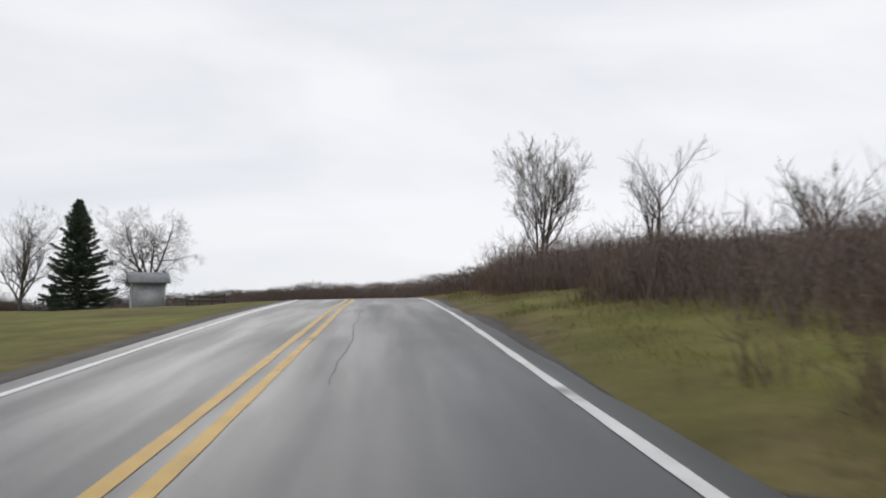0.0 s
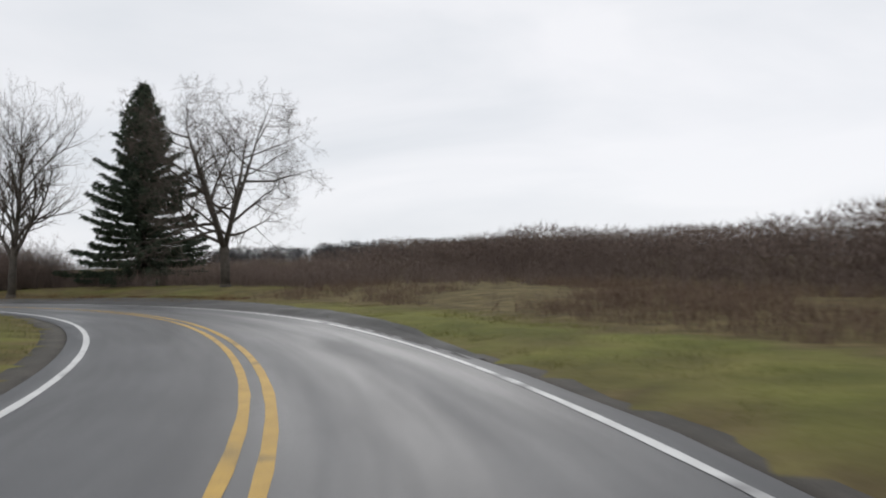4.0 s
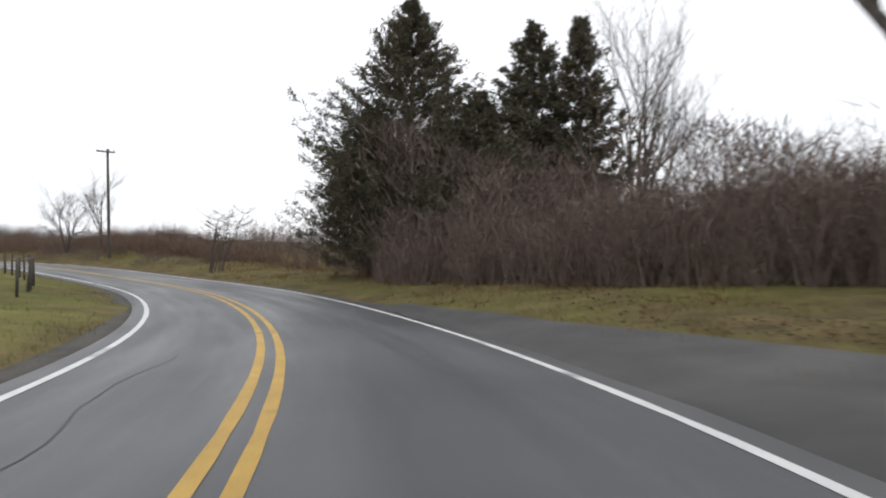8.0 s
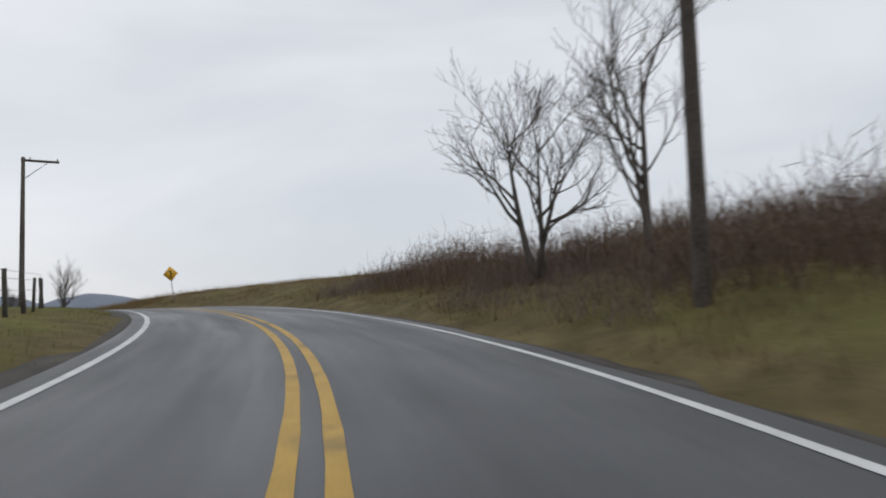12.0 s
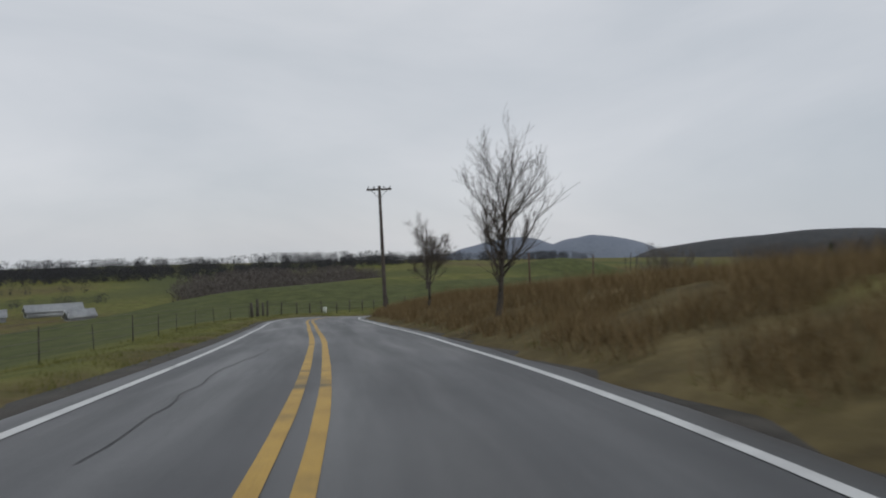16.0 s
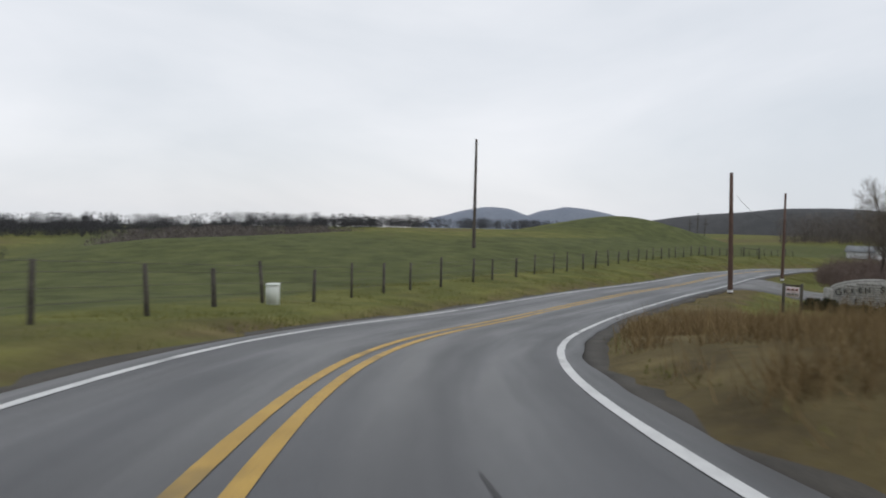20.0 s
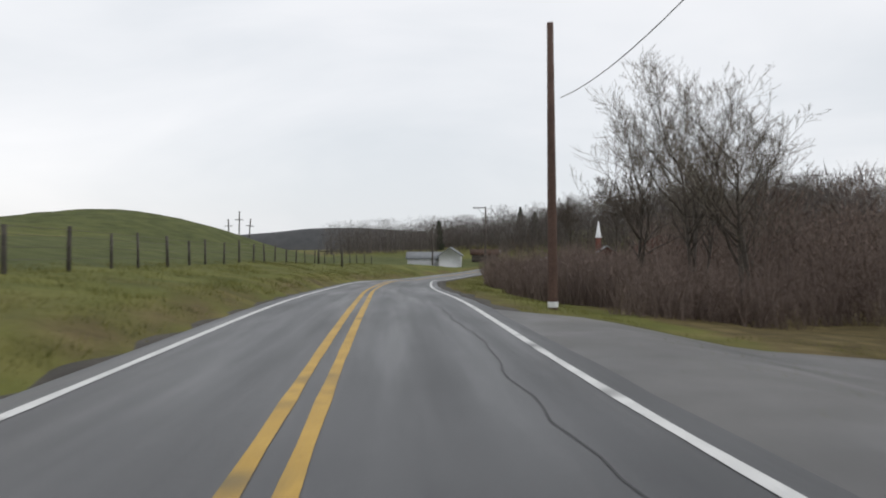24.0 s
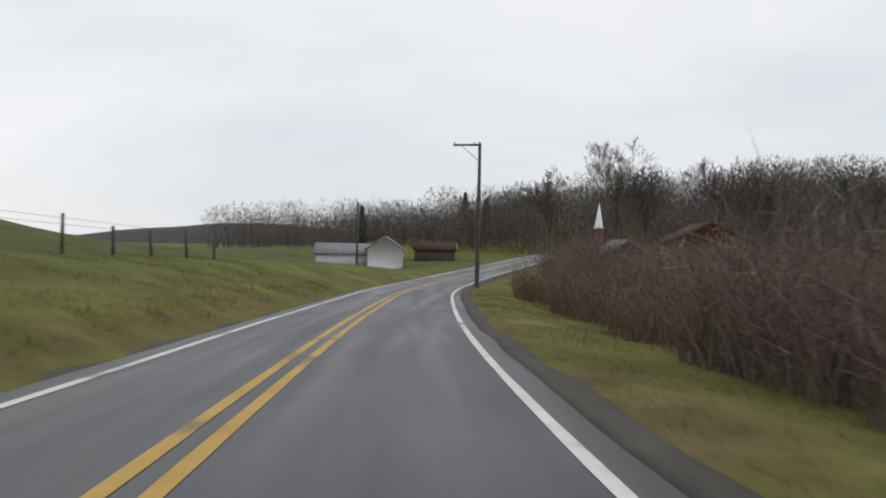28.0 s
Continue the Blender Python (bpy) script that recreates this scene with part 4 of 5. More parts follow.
def woods(name, label, places, heights, mat, tufts=70, seed=3, spread_r=0.36, fat=1.0, short=1.0):
    """Far bare woods: stems and twig crowns in one object of stuff."""
    rng = np.random.default_rng(seed)
    g = Geo()
    m = len(places)
    for k in range(2):
        a = rng.uniform(0, 3.14, m)
        sd = np.column_stack([np.cos(a), np.sin(a), np.zeros(m)]) * (heights * 0.009)[:, None]
        top = places + np.column_stack([rng.normal(0, 0.05, (m, 2)) * heights[:, None], heights * 0.85])
        low = places - np.array((0, 0, 0.5))
        g.add(np.stack([low - sd, low + sd, top], 1).reshape(-1, 3), np.arange(m * 3).reshape(-1, 3))
    k = m * tufts
    hh = np.repeat(heights, tufts)
    t = rng.uniform(0.04, 0.95, k)
    ang = rng.uniform(0, 6.283, k)
    rad = rng.uniform(0, 1, k) ** 0.6 * hh * spread_r * np.sin(np.clip((t - 0.05), 0, 1) * 3.14) ** 0.6
    p = np.repeat(places, tufts, 0) + np.column_stack([np.cos(ang) * rad, np.sin(ang) * rad, t * hh])
    d = np.column_stack([np.cos(ang) * 0.5, np.sin(ang) * 0.5, np.full(k, 0.9)]) + rng.normal(0, 0.35, (k, 3))
    d /= np.linalg.norm(d, axis=1)[:, None]
    sd = np.cross(d, rng.normal(0, 1, (k, 3)))
    sd /= np.linalg.norm(sd, axis=1)[:, None] + 1e-9
    L = (hh * rng.uniform(0.08, 0.20, k))[:, None] * short
    w = (hh * rng.uniform(0.003, 0.011, k))[:, None] * fat
    g.add(np.stack([p - sd * w, p + sd * w, p + d * L], 1).reshape(-1, 3), np.arange(k * 3).reshape(-1, 3))
    return tagged(part(name, g, mat), label, "woods", kind="stuff")


def on_land(x, y, dz=0.0):
    return Vector((x, y, float(land(x, y)[0]) + dz))


# trees named by where they stand on the plan
bare_tree("tall bare multi-stemmed tree above roadside brush", spot(38, 10.6), 9.2, 11, 0.16, 4, 0.05, 31, 0.5, M_PALETWIG, kids=(8, 6, 6, 3), levels=5, width=1.1)
bare_tree("thin bare tree rising from a brown thicket", on_land(10.5, 35.0), 6.8, 12, 0.14, 3, 0.06, 30, 0.5, M_TWIG, kids=(6, 6, 6))
bare_tree("thin bare tree rising from a brown thicket", on_land(14.5, 26.5), 4.6, 13, 0.11, 3, 0.06, 30, 0.5, M_TWIG, kids=(6, 6, 6))
bare_tree("small bare sapling beside the tall tree", on_land(4.6, 44.0), 4.2, 14, 0.06, 1, 0.2, 30, 0.5, M_TWIG, kids=(9, 5, 4))
bare_tree("broad old bare oak with heavy crooked limbs", on_land(-43.0, 104.4), 17.6, 21, 0.43, 4, 0.06, 50, 0.20, M_TWIG, kids=(8, 7, 6, 4), levels=5, width=1.3, droop=0.16, crown_low=0.25, split=0.20, wide=27)
bare_tree("tall bare maple with upswept branches beside the pull-off", on_land(-59.2, 99.8), 18.0, 27, 0.42, 1, 0.24, 32, 0.36, M_TWIG, kids=(18, 8, 6, 3), levels=5, width=1.1, crown_low=0.2)
spruce("dense dark green spruce with drooping branches", on_land(-57.1, 111.5), 18.8, 7.0, 31)
cedar("tall dark ragged red cedar at the edge of a thicket", on_land(-90.3, 99.6), 16.2, 5.4, 32, 640, 0.8)
cedar("dark ragged red cedar among bare trees", on_land(-89.4, 106.5), 15.4, 4.0, 33, 380)
cedar("dark ragged red cedar among bare trees", on_land(-86.4, 107.9), 14.6, 3.4, 35, 340)
cedar("low dark ragged red cedar leaning over the verge", on_land(-88.6, 96.9), 9.0, 3.8, 34, 480, 0.62)
cedar("dark ragged red cedar wrapped in bare brush", on_land(-84.6, 101.6), 9.4, 3.8, 36, 320)
bare_tree("slender pale bare tree behind cedars", on_land(-84.8, 110.2), 14.2, 23, 0.2, 1, 0.25, 28, 0.5, M_PALETWIG, kids=(9, 6, 6))
bare_tree("slender pale bare tree behind cedars", on_land(-80.0, 107.5), 14.0, 24, 0.20, 1, 0.25, 28, 0.5, M_PALETWIG, kids=(8, 6, 6))
bare_tree("slender bare tree beside a brown thicket", on_land(-74.5, 104.5), 10.5, 25, 0.15, 1, 0.25, 28, 0.5, M_TWIG, kids=(8, 6, 6))
sumac("crooked bare sumac tree with a flat spreading crown", on_land(-101.4, 88.8), 4.6, 41, (-0.05, 0.16))
bare_tree("bare roadside tree with dark crooked stems", on_land(-122.3, 75.5), 6.7, 42, 0.14, 3, 0.06, 34, 0.4, M_TWIG, kids=(7, 7, 6))
bare_tree("bare roadside tree with dark crooked stems", on_land(-120.6, 78.6), 7.6, 43, 0.13, 2, 0.06, 32, 0.4, M_TWIG, kids=(7, 7, 6))
bare_tree("egg-shaped bare tree on a straw bank", on_land(-150.0, 22.2), 6.3, 44, 0.13, 1, 0.22, 27, 0.55, M_TWIG, kids=(16, 9, 7), crown_low=0.12)
bare_tree("small round-crowned bare tree on a straw bank", on_land(-154.5, 8.5), 4.9, 45, 0.13, 2, 0.30, 34, 0.4, M_TWIG, kids=(9, 8, 7, 4), levels=5, crown_low=0.2, split=0.12, wide=9)
for k, (x, y, h) in enumerate(((-228.1, -48.8, 10.6), (-225.8, -46.2, 11.0), (-231.0, -46.4, 10.5), (-222.0, -44.0, 9.8), (-233.0, -44.0, 8.4))):
    bare_tree("tall bare woodland tree behind roadside brush", on_land(x, y), h, 50 + k, 0.15, 2, 0.07, 34, 0.45, M_PALETWIG, kids=(8, 7, 6, 4), levels=5)

for k, (x, y, h) in enumerate(((-373, -87, 17.0), (-372, -75, 21.5), (-376, -70, 19.0), (-373, -57, 20.0), (-377, -53, 19.5), (-362, -38, 17.0))):
    bare_tree("bare tree standing above the hillside woods", on_land(x, y), h, 150 + k, 0.36, 1, 0.4, 32, 0.45, M_TWIG, kids=(9, 7, 6, 4), levels=5, least=0.022)
for k, (x, y, h) in enumerate(((-394.6, -34.9, 13.0), (-420, -110, 11.0), (-410, -140, 10.0), (-436, -120, 12.0))):
    spruce("dark spruce among bare trees", on_land(x, y), h, h * 0.2, 160 + k)

# thickets
def thicket(label, s0, s1, n0, n1, count, h0, h1, seed, mat=M_BRUSH, per=7, tw=5, width=0.0105):
    p, s, n = along(s0, s1, n0, n1, count, seed, 0.12)
    rng = np.random.default_rng(seed + 500)
    h = rng.uniform(h0, h1, len(p)) * (0.65 + 0.5 * np.array([noise.noise(Vector((a * 0.11, b * 0.11, seed))) + 0.5 for a, b in zip(s, n)]))
    stems("thicket", label, "thicket", p, h, mat, per, 0.30, width, tw, seed)


thicket("low brown bramble edge beside the verge", 4, 37, ((4, 24, 37), (5.0, 5.2, 6.6)), 8.5, 1500, 0.6, 1.3, 60, M_BRIAR)
thicket("brown bramble thicket beside the verge", 16, 36, ((16, 30, 36), (6.6, 6.4, 8.0)), 18, 1900, 1.5, 2.5, 61)
thicket("brown brush behind the grass verge", 0, 18, 7.0, 20, 1100, 1.3, 2.3, 81)
thicket("brown bramble thicket round the tall tree", 32, 42, ((32, 42), (6.8, 8.4)), 18, 800, 1.5, 2.6, 74)
thicket("low reddish brush beyond the grass verge", 60, 100, ((60, 76, 100), (14, 9.6, 10.5)), 30, 4600, 0.45, 1.0, 62, M_BRIAR)
thicket("brown brush in the rough field", 62, 104, ((62, 104), (26, 20)), 44, 1800, 1.0, 2.2, 72)
thicket("low brown brush under the trees", 100, 136, ((100, 112, 126, 136), (15, 17, 16, 13)), 30, 2300, 1.2, 2.1, 63)
thicket("dense tangled brush round the cedars", 128, 149.5, ((128, 133, 140, 149.5), (14, 11, 7.6, 6.6)), 20, 2300, 1.8, 4.4, 64)
thicket("thin upright saplings behind the brush", 125, 137, ((125, 137), (15, 12)), 23, 110, 3.0, 4.6, 76, M_TWIG, 3, 9)
thicket("round brown bushes behind the sumac", 168, 180, 18, 28, 300, 1.8, 2.9, 77)
thicket("tangled brown bushes round the small trees", 172, 186, 10, 20, 380, 1.5, 2.3, 78)
thicket("low reddish briars on the open bank", 158, 184, 9.5, 24, 900, 0.8, 1.9, 65, M_BRIAR)
thicket("brown brush beside the utility pole", 168, 198, 5.9, 15, 2700, 0.9, 1.8, 66, M_BRIAR)
thicket("low brown brush on the bank", 166, 200, 4.7, 8, 1200, 0.4, 0.9, 75)
thicket("dense dark brown brush along the verge", 350, 398, 7.0, 14, 3300, 1.8, 3.0, 67)
thicket("dense reddish brown brush along the verge", 398, 432, ((398, 432), (7.4, 6.0)), 16, 2300, 1.3, 2.2, 79, M_BRIAR)
thicket("dense dark brown brush along the verge", 352, 400, 14, 34, 2000, 2.0, 3.6, 68)
thicket("tall dark brush in front of the church", 396, 440, 15, 40, 2300, 2.8, 4.2, 73)
thicket("dark brush below the church", 438, 478, ((438, 456, 482), (9, 7, 6.5)), 30, 2300, 3.8, 4.8, 80)
thicket("brown woodland edge behind the estate sign", 300, 350, 30, 60, 2300, 2.5, 5.0, 69)

# grass
blades("grass_tufts", "short yellow-green grass tufts along the verges", [(40, 100, 4.9, 10, 9000, 1.0), (0, 40, 4.2, 8, 3000, 1.0), (60, 200, -9, -3.3, 11000, 1.0), (200, 300, -8, -3.3, 9000, 1.1),
                                                                   (300, 420, -10, -3.3, 14000, 1.3), (300, 345, 4.2, 12, 7000, 1.0), (345, 430, 4.1, 7.2, 7000, 1.1), (0, 430, 3.75, 4.3, 5000, 0.6), (0, 430, -3.5, -3.2, 3000, 0.6)], M_GRASS, 0.17, 71, 0.013)
blades("dry_grass", "tall straw-coloured grass on the banks", [(100, 170, 6, 12, 3200, 0.7), (148, 240, 4.5, 14, 9000, 0.7), (228, 300, 4.1, 15, 19000, 1.1), (60, 180, -12, -8, 2400, 0.6), (296, 312, 4.4, 9, 1200, 0.8),
                                                               (8, 46, 5, 7, 800, 0.5)], M_STRAW, 0.55, 81, 0.012)
# fallen leaves below the cedars
lp, ls, ln_ = along(100, 140, ((100, 106, 114, 120, 128, 141), (9.0, 10.4, 10.2, 9.0, 6.6, 4.6)), 10.9, 5200, 91, 0.4)
rl = np.random.default_rng(92)
lg = Geo()
la = rl.uniform(0, 6.283, len(lp))
lx = np.column_stack([np.cos(la), np.sin(la), rl.normal(0, 0.3, len(lp))]) * 0.045
ly = np.column_stack([-np.sin(la), np.cos(la), rl.normal(0, 0.3, len(lp))]) * 0.032
lc = lp + np.array((0, 0, 0.04))
lg.add(np.stack([lc - lx, lc + ly, lc + lx, lc - ly], 1).reshape(-1, 3), np.arange(len(lp) * 4).reshape(-1, 4))
tagged(part("fallen_leaves", lg, M_RUSTLEAF), "russet fallen leaves strewn along the verge", "leaves", kind="stuff")

# woods on the rises
def scatter(cx, cy, rx, ry, turn, count, seed):
    rng = np.random.default_rng(seed)
    a, r = rng.uniform(0, 6.283, count), np.sqrt(rng.uniform(0, 1, count))
    u, w = np.cos(a) * r * rx, np.sin(a) * r * ry
    x, y = cx + u * math.cos(turn) - w * math.sin(turn), cy + u * math.sin(turn) + w * math.cos(turn)
    s, n = station(x, y)
    keep = (np.abs(n) > 16) & (np.array([noise.noise(Vector((a_ * 0.028, b_ * 0.028, seed))) for a_, b_ in zip(x, y)]) > -0.22)
    x, y = x[keep], y[keep]
    return np.column_stack([x, y, land(x, y)]), rng.uniform(0.6, 1.25, len(x))


for lab, args, h, mt, tufts in (
        ("dark bare woods on the rise north of the bend", (-20, 170, 160, 34, 0.1, 600, 1), 4.6, M_BRUSH, 90),
        ("grey bare woods along the far rise", (-75, 335, 190, 30, 0.0, 1300, 19), 6.4, M_FARWOODS, 110),
        ("dark bare woods east of the road", (70, 110, 30, 110, 0.1, 480, 2), 7.0, M_WOODS, 90),
        ("bare woods climbing the hill behind the church", (-455, -55, 80, 80, 0.3, 1900, 4), 11.5, M_WOODS, 140),
        ("bare woods on the slope above the church", (-390, -20, 60, 50, 0.3, 600, 14), 9.6, M_WOODS, 190),
        ("bare woods on the ridge beyond the farmhouse", (-455, -150, 90, 45, 0.2, 1500, 5), 9.6, M_WOODS, 110),
        ("bare woods behind the side road", (-262, 38, 60, 24, -0.5, 650, 6), 8.0, M_WOODS, 190),
        ("tall bare woods beyond the side road", (-240, -34, 34, 15, 0.40, 560, 15), 5.2, M_BRUSH, 380),
        ("brown wood on the near valley slope", (-222, -262, 100, 40, 1.15, 900, 16), 6.0, M_WOODS, 110),
        ("hedgerow across the valley fields", (-110, -220, 70, 3, 0.25, 60, 17), 3.0, M_FARWOODS, 90),
        ("hedgerow across the valley fields", (-60, -300, 90, 4, -0.1, 90, 18), 4.0, M_FARWOODS, 90),
        ("dark tree belt across the valley", (-200, -430, 190, 55, 0.1, 1150, 7), 5.6, M_FARWOODS, 130),
        ("dark tree belt along the far valley side", (30, -480, 240, 60, 0.12, 1150, 8), 5.6, M_FARWOODS, 120),
        ("distant wooded ridge", (-330, -700, 460, 60, 0.1, 900, 9), 11.0, M_FARWOODS, 90)):
    p, f = scatter(*args)
    far = abs(args[1]) > 200
    near = args[-1] in (4, 5, 6, 14)
    woods("woods", lab, p, h * f, mt, int(tufts * (1.35 if near else 1)), 100 + args[-1], 0.5 if far else 0.36, 2.6 if far else 0.45 if args[-1] == 15 else 0.6 if near else 1.0, 0.6 if args[-1] == 15 or near else 1.0)


# the thicket that closes the field north of the first bend
def edge_wood(label, line, depth, count, h0, h1, seed, tufts):
    rng = np.random.default_rng(seed)
    line = np.array(line, float)
    u = np.sort(rng.uniform(0, len(line) - 1.001, count))
    k = u.astype(int)
    p = line[k] + (line[k + 1] - line[k]) * (u - k)[:, None]
    d = line[k + 1] - line[k]
    nrm = np.column_stack([-d[:, 1], d[:, 0]]) / np.linalg.norm(d, axis=1)[:, None]
    p = p + nrm * (rng.uniform(0, 1, (count, 1)) ** 1.3 * depth) + rng.normal(0, 0.6, (count, 2))
    z = land(p[:, 0], p[:, 1])
    woods("thicket", label, np.column_stack([p, z]), rng.uniform(h0, h1, count) * (0.9 + 0.25 * np.array([noise.noise(Vector((a * 0.06, b * 0.06, seed))) for a, b in p])), M_BRUSH, tufts, seed, 0.42, 0.8, 0.7)


edge_wood("dense dark brown thicket closing the far side of the field", ((-36, 127), (-26, 120), (-10, 108), (4, 88), (10, 72), (17, 58), (24, 42)), 16, 1200, 4.1, 4.9, 301, 200)
edge_wood("dense dark brown thicket closing the near side of the field", ((-2, 97), (6, 81), (11, 70), (18, 56)), 12, 420, 4.4, 5.2, 303, 320)
edge_wood("low dark brown thicket beyond the spruce", ((-96, 152), (-70, 146), (-48, 138), (-36, 128)), 18, 480, 3.9, 4.6, 304, 200)
edge_wood("pale bare saplings rising out of the thicket", ((2, 104), (12, 86), (18, 72), (24, 58)), 10, 60, 5.5, 7.2, 302, 220)


# tall tangled saplings and vines in front of the cedars and under the maple
for lab, s0, s1, n0, n1, count, h0, h1, tufts, seed in (("tall tangle of bare vines and saplings round the cedars", 133, 149, ((133, 140, 149), (11.5, 9.0, 7.6)), 18, 70, 3.0, 9.0, 460, 311),
                                                         ("dense brown brush below the cedars", 128, 150, ((128, 138, 150), (12.5, 8.2, 6.8)), 17, 130, 1.4, 4.6, 380, 312),
                                                         ("tangle of bare saplings behind the pull-off", 126, 137, ((126, 137), (15, 12)), 21, 80, 2.0, 6.6, 260, 313)):
    p, _, _ = along(s0, s1, n0, n1, count, seed)
    woods("thicket", lab, p, h0 + (h1 - h0) * np.random.default_rng(seed).uniform(0, 1, len(p)) ** 1.8, M_BRUSH, tufts, seed, 0.30, 0.5, 0.75)


# ------------------------------------------------------------------ poles, signs, fences
def turned(at, rz, rx=0.0, ry=0.0):
    return Matrix.Translation(at) @ pose(0, 0, 0, rx, ry, rz)


def utility_pole(label, at, height, rz, arm="none", lean=(0.0, 0.0), mat=None, r=0.15, span=2.3):
    p = thing("utility_pole", label, "utility pole", turned(at, rz, lean[0], lean[1]), "roadside utility poles")
    g = Geo()
    g.tube([(0, 0, -0.6), (0, 0, 0), (0, 0, height * 0.5), (0, 0, height)], [r * 1.12, r * 1.08, r * 0.9, r * 0.68], 10)
    part("shaft", g, mat or M_POLE, p, smooth=False)
    if arm == "cross":
        g = Geo()
        g.box((span, 0.10, 0.12), (0, 0.14, height - 0.22), bevel=0.02)
        part("crossarm", g, M_POLE, p)
        for k in (-0.44 * span, -0.2 * span, 0.2 * span, 0.44 * span):
            g = Geo()
            g.tube([(k, 0.14, height - 0.16), (k, 0.14, height - 0.08), (k, 0.14, height - 0.02)], [0.02, 0.05, 0.03], 7)
            part("insulator", g, M_INSUL, p)
        for k in (-1, 1):
            g = Geo()
            g.tube([(0.5 * k, 0.12, height - 0.26), (0.05 * k, 0.12, height - 0.75)], [0.018, 0.018], 4)
            part("brace", g, M_STEEL, p)
    elif arm == "side":
        g = Geo()
        g.box((1.95, 0.11, 0.13), (0.86, 0.13, height - 0.16), bevel=0.02)
        part("crossarm", g, M_POLE, p)
        g = Geo()
        g.tube([(1.25, 0.12, height - 0.22), (0.10, 0.12, height - 1.2)], [0.025, 0.025], 5)
        part("brace", g, M_STEEL, p)
        for k in (0.05, 0.35, 1.75):
            g = Geo()
            g.tube([(k, 0.13, height - 0.10), (k, 0.13, height - 0.02), (k, 0.13, height + 0.05)], [0.02, 0.05, 0.03], 7)
            part("insulator", g, M_INSUL, p)
    elif arm == "band":
        g = Geo()
        g.tube([(0, 0, 0.05), (0, 0, 0.20)], [r * 1.16, r * 1.15], 10, cap=False)
        part("marker_band", g, M_TRIM, p, "white marker band")
    return p


utility_pole("leaning weathered utility pole with a crossarm", spot(178.5, 6.05), 8.9, heading(178) + 25, "cross", (2.0, -4.5), None, 0.13)
utility_pole("weathered utility pole with a one-sided braced arm", spot(218, -5.0), 8.85, heading(218) - 10, "side")
utility_pole("weathered utility pole with a crossarm on the bank", spot(267, 4.6), 7.85, heading(267) + 4, "cross", (0.0, -2.0), None, 0.125, 1.55)
utility_pole("bare weathered utility pole in the pasture", on_land(-191.0, -65.0), 9.9, 20, "none", (0.0, -0.6))
utility_pole("reddish utility pole with a white band at its foot", spot(327, 4.15), 7.6, 0, "band", (0.6, 1.6), M_REDPOLE)
utility_pole("reddish creosoted utility pole beside the side road", spot(347, 5.1), 7.6, 0, "band", (1.2, -1.6), M_REDPOLE, 0.128)
utility_pole("weathered utility pole with a braced lamp arm", on_land(-291.6, -79.8), 10.0, heading(425) + 172, "side")
utility_pole("weathered utility pole in front of the farmhouse", on_land(-326, -104), 8.4, 0, "none")
utility_pole("thin utility pole beyond the pasture fence", on_land(-120, 132), 8.0, 0, "none")


def cable(label, a, b, sag):
    g = Geo()
    a, b = np.array(a, float), np.array(b, float)
    t = np.linspace(0, 1, 14)[:, None]
    pts = a + (b - a) * t
    pts[:, 2] -= sag * 4 * (t * (1 - t))[:, 0]
    g.tube(pts, np.full(14, 0.012), 4)
    return tagged(part("cable", g, M_BLACK), label, "cable")


pa, pb = spot(327, 4.3), spot(347, 5.3)
cable("thin black service cable slung between two poles", (pa.x, pa.y, pa.z + 6.2), (pb.x, pb.y, pb.z + 5.6), 0.9)


def fence(label, s0, s1, n, gap, h=1.25, r=0.065, seed=1, wires=(0.35, 0.65, 0.95, 1.15), n2=None):
    """A wire fence along the road: leaning posts and strands of wire."""
    rng = np.random.default_rng(seed)
    f = thing("fence", label, "fence")
    s = np.arange(s0, s1, gap) + rng.uniform(-0.4, 0.4, len(np.arange(s0, s1, gap)))
    nn = np.interp(s, [s0, s1], [n, n if n2 is None else n2])
    tops = []
    for a, b in zip(s, nn):
        p = spot(a, b)
        hh = h * rng.uniform(0.88, 1.12)
        g = Geo()
        rr = r * rng.uniform(0.75, 1.25)
        lx, ly = rng.normal(0, 0.05, 2)
        g.tube([(p.x, p.y, p.z - 0.3), (p.x + lx * 0.5, p.y + ly * 0.5, p.z + hh * 0.5), (p.x + lx, p.y + ly, p.z + hh)], [rr * 1.05, rr, rr * 0.9], 7)
        part("post", g, M_POST, f)
        tops.append((p, lx, ly))
    for w in wires:
        g = Geo()
        pts = [(p.x + lx * w / h, p.y + ly * w / h, p.z + w) for p, lx, ly in tops]
        g.tube(pts, np.full(len(pts), 0.006), 3, cap=False)
        part("wire", g, M_WIRE, f)
    return f


fence("weathered post and wire fence round the pasture", 140, 206, -6.4, 2.6, 1.15, 0.055, 1, n2=-5.6)
fence("thin post and wire fence above the valley", 212, 281, -8.2, 4.6, 1.0, 0.024, 2, n2=-6.4)
fence("cluster of stout leaning posts where two fences meet", 281, 285.2, -6.2, 1.35, 1.35, 0.10, 13)
fence("post and wire fence on the outer bend", 285.5, 306, -6.3, 2.7, 1.2, 0.055, 3, n2=-6.8)
fence("weathered post and wire fence below the green hill", 306, 396, -6.8, 3.3, 1.3, 0.06, 4, n2=-9.6)
fence("weathered post and wire fence beyond the gate brace", 399, 424, -9.6, 3.6, 1.2, 0.06, 5)


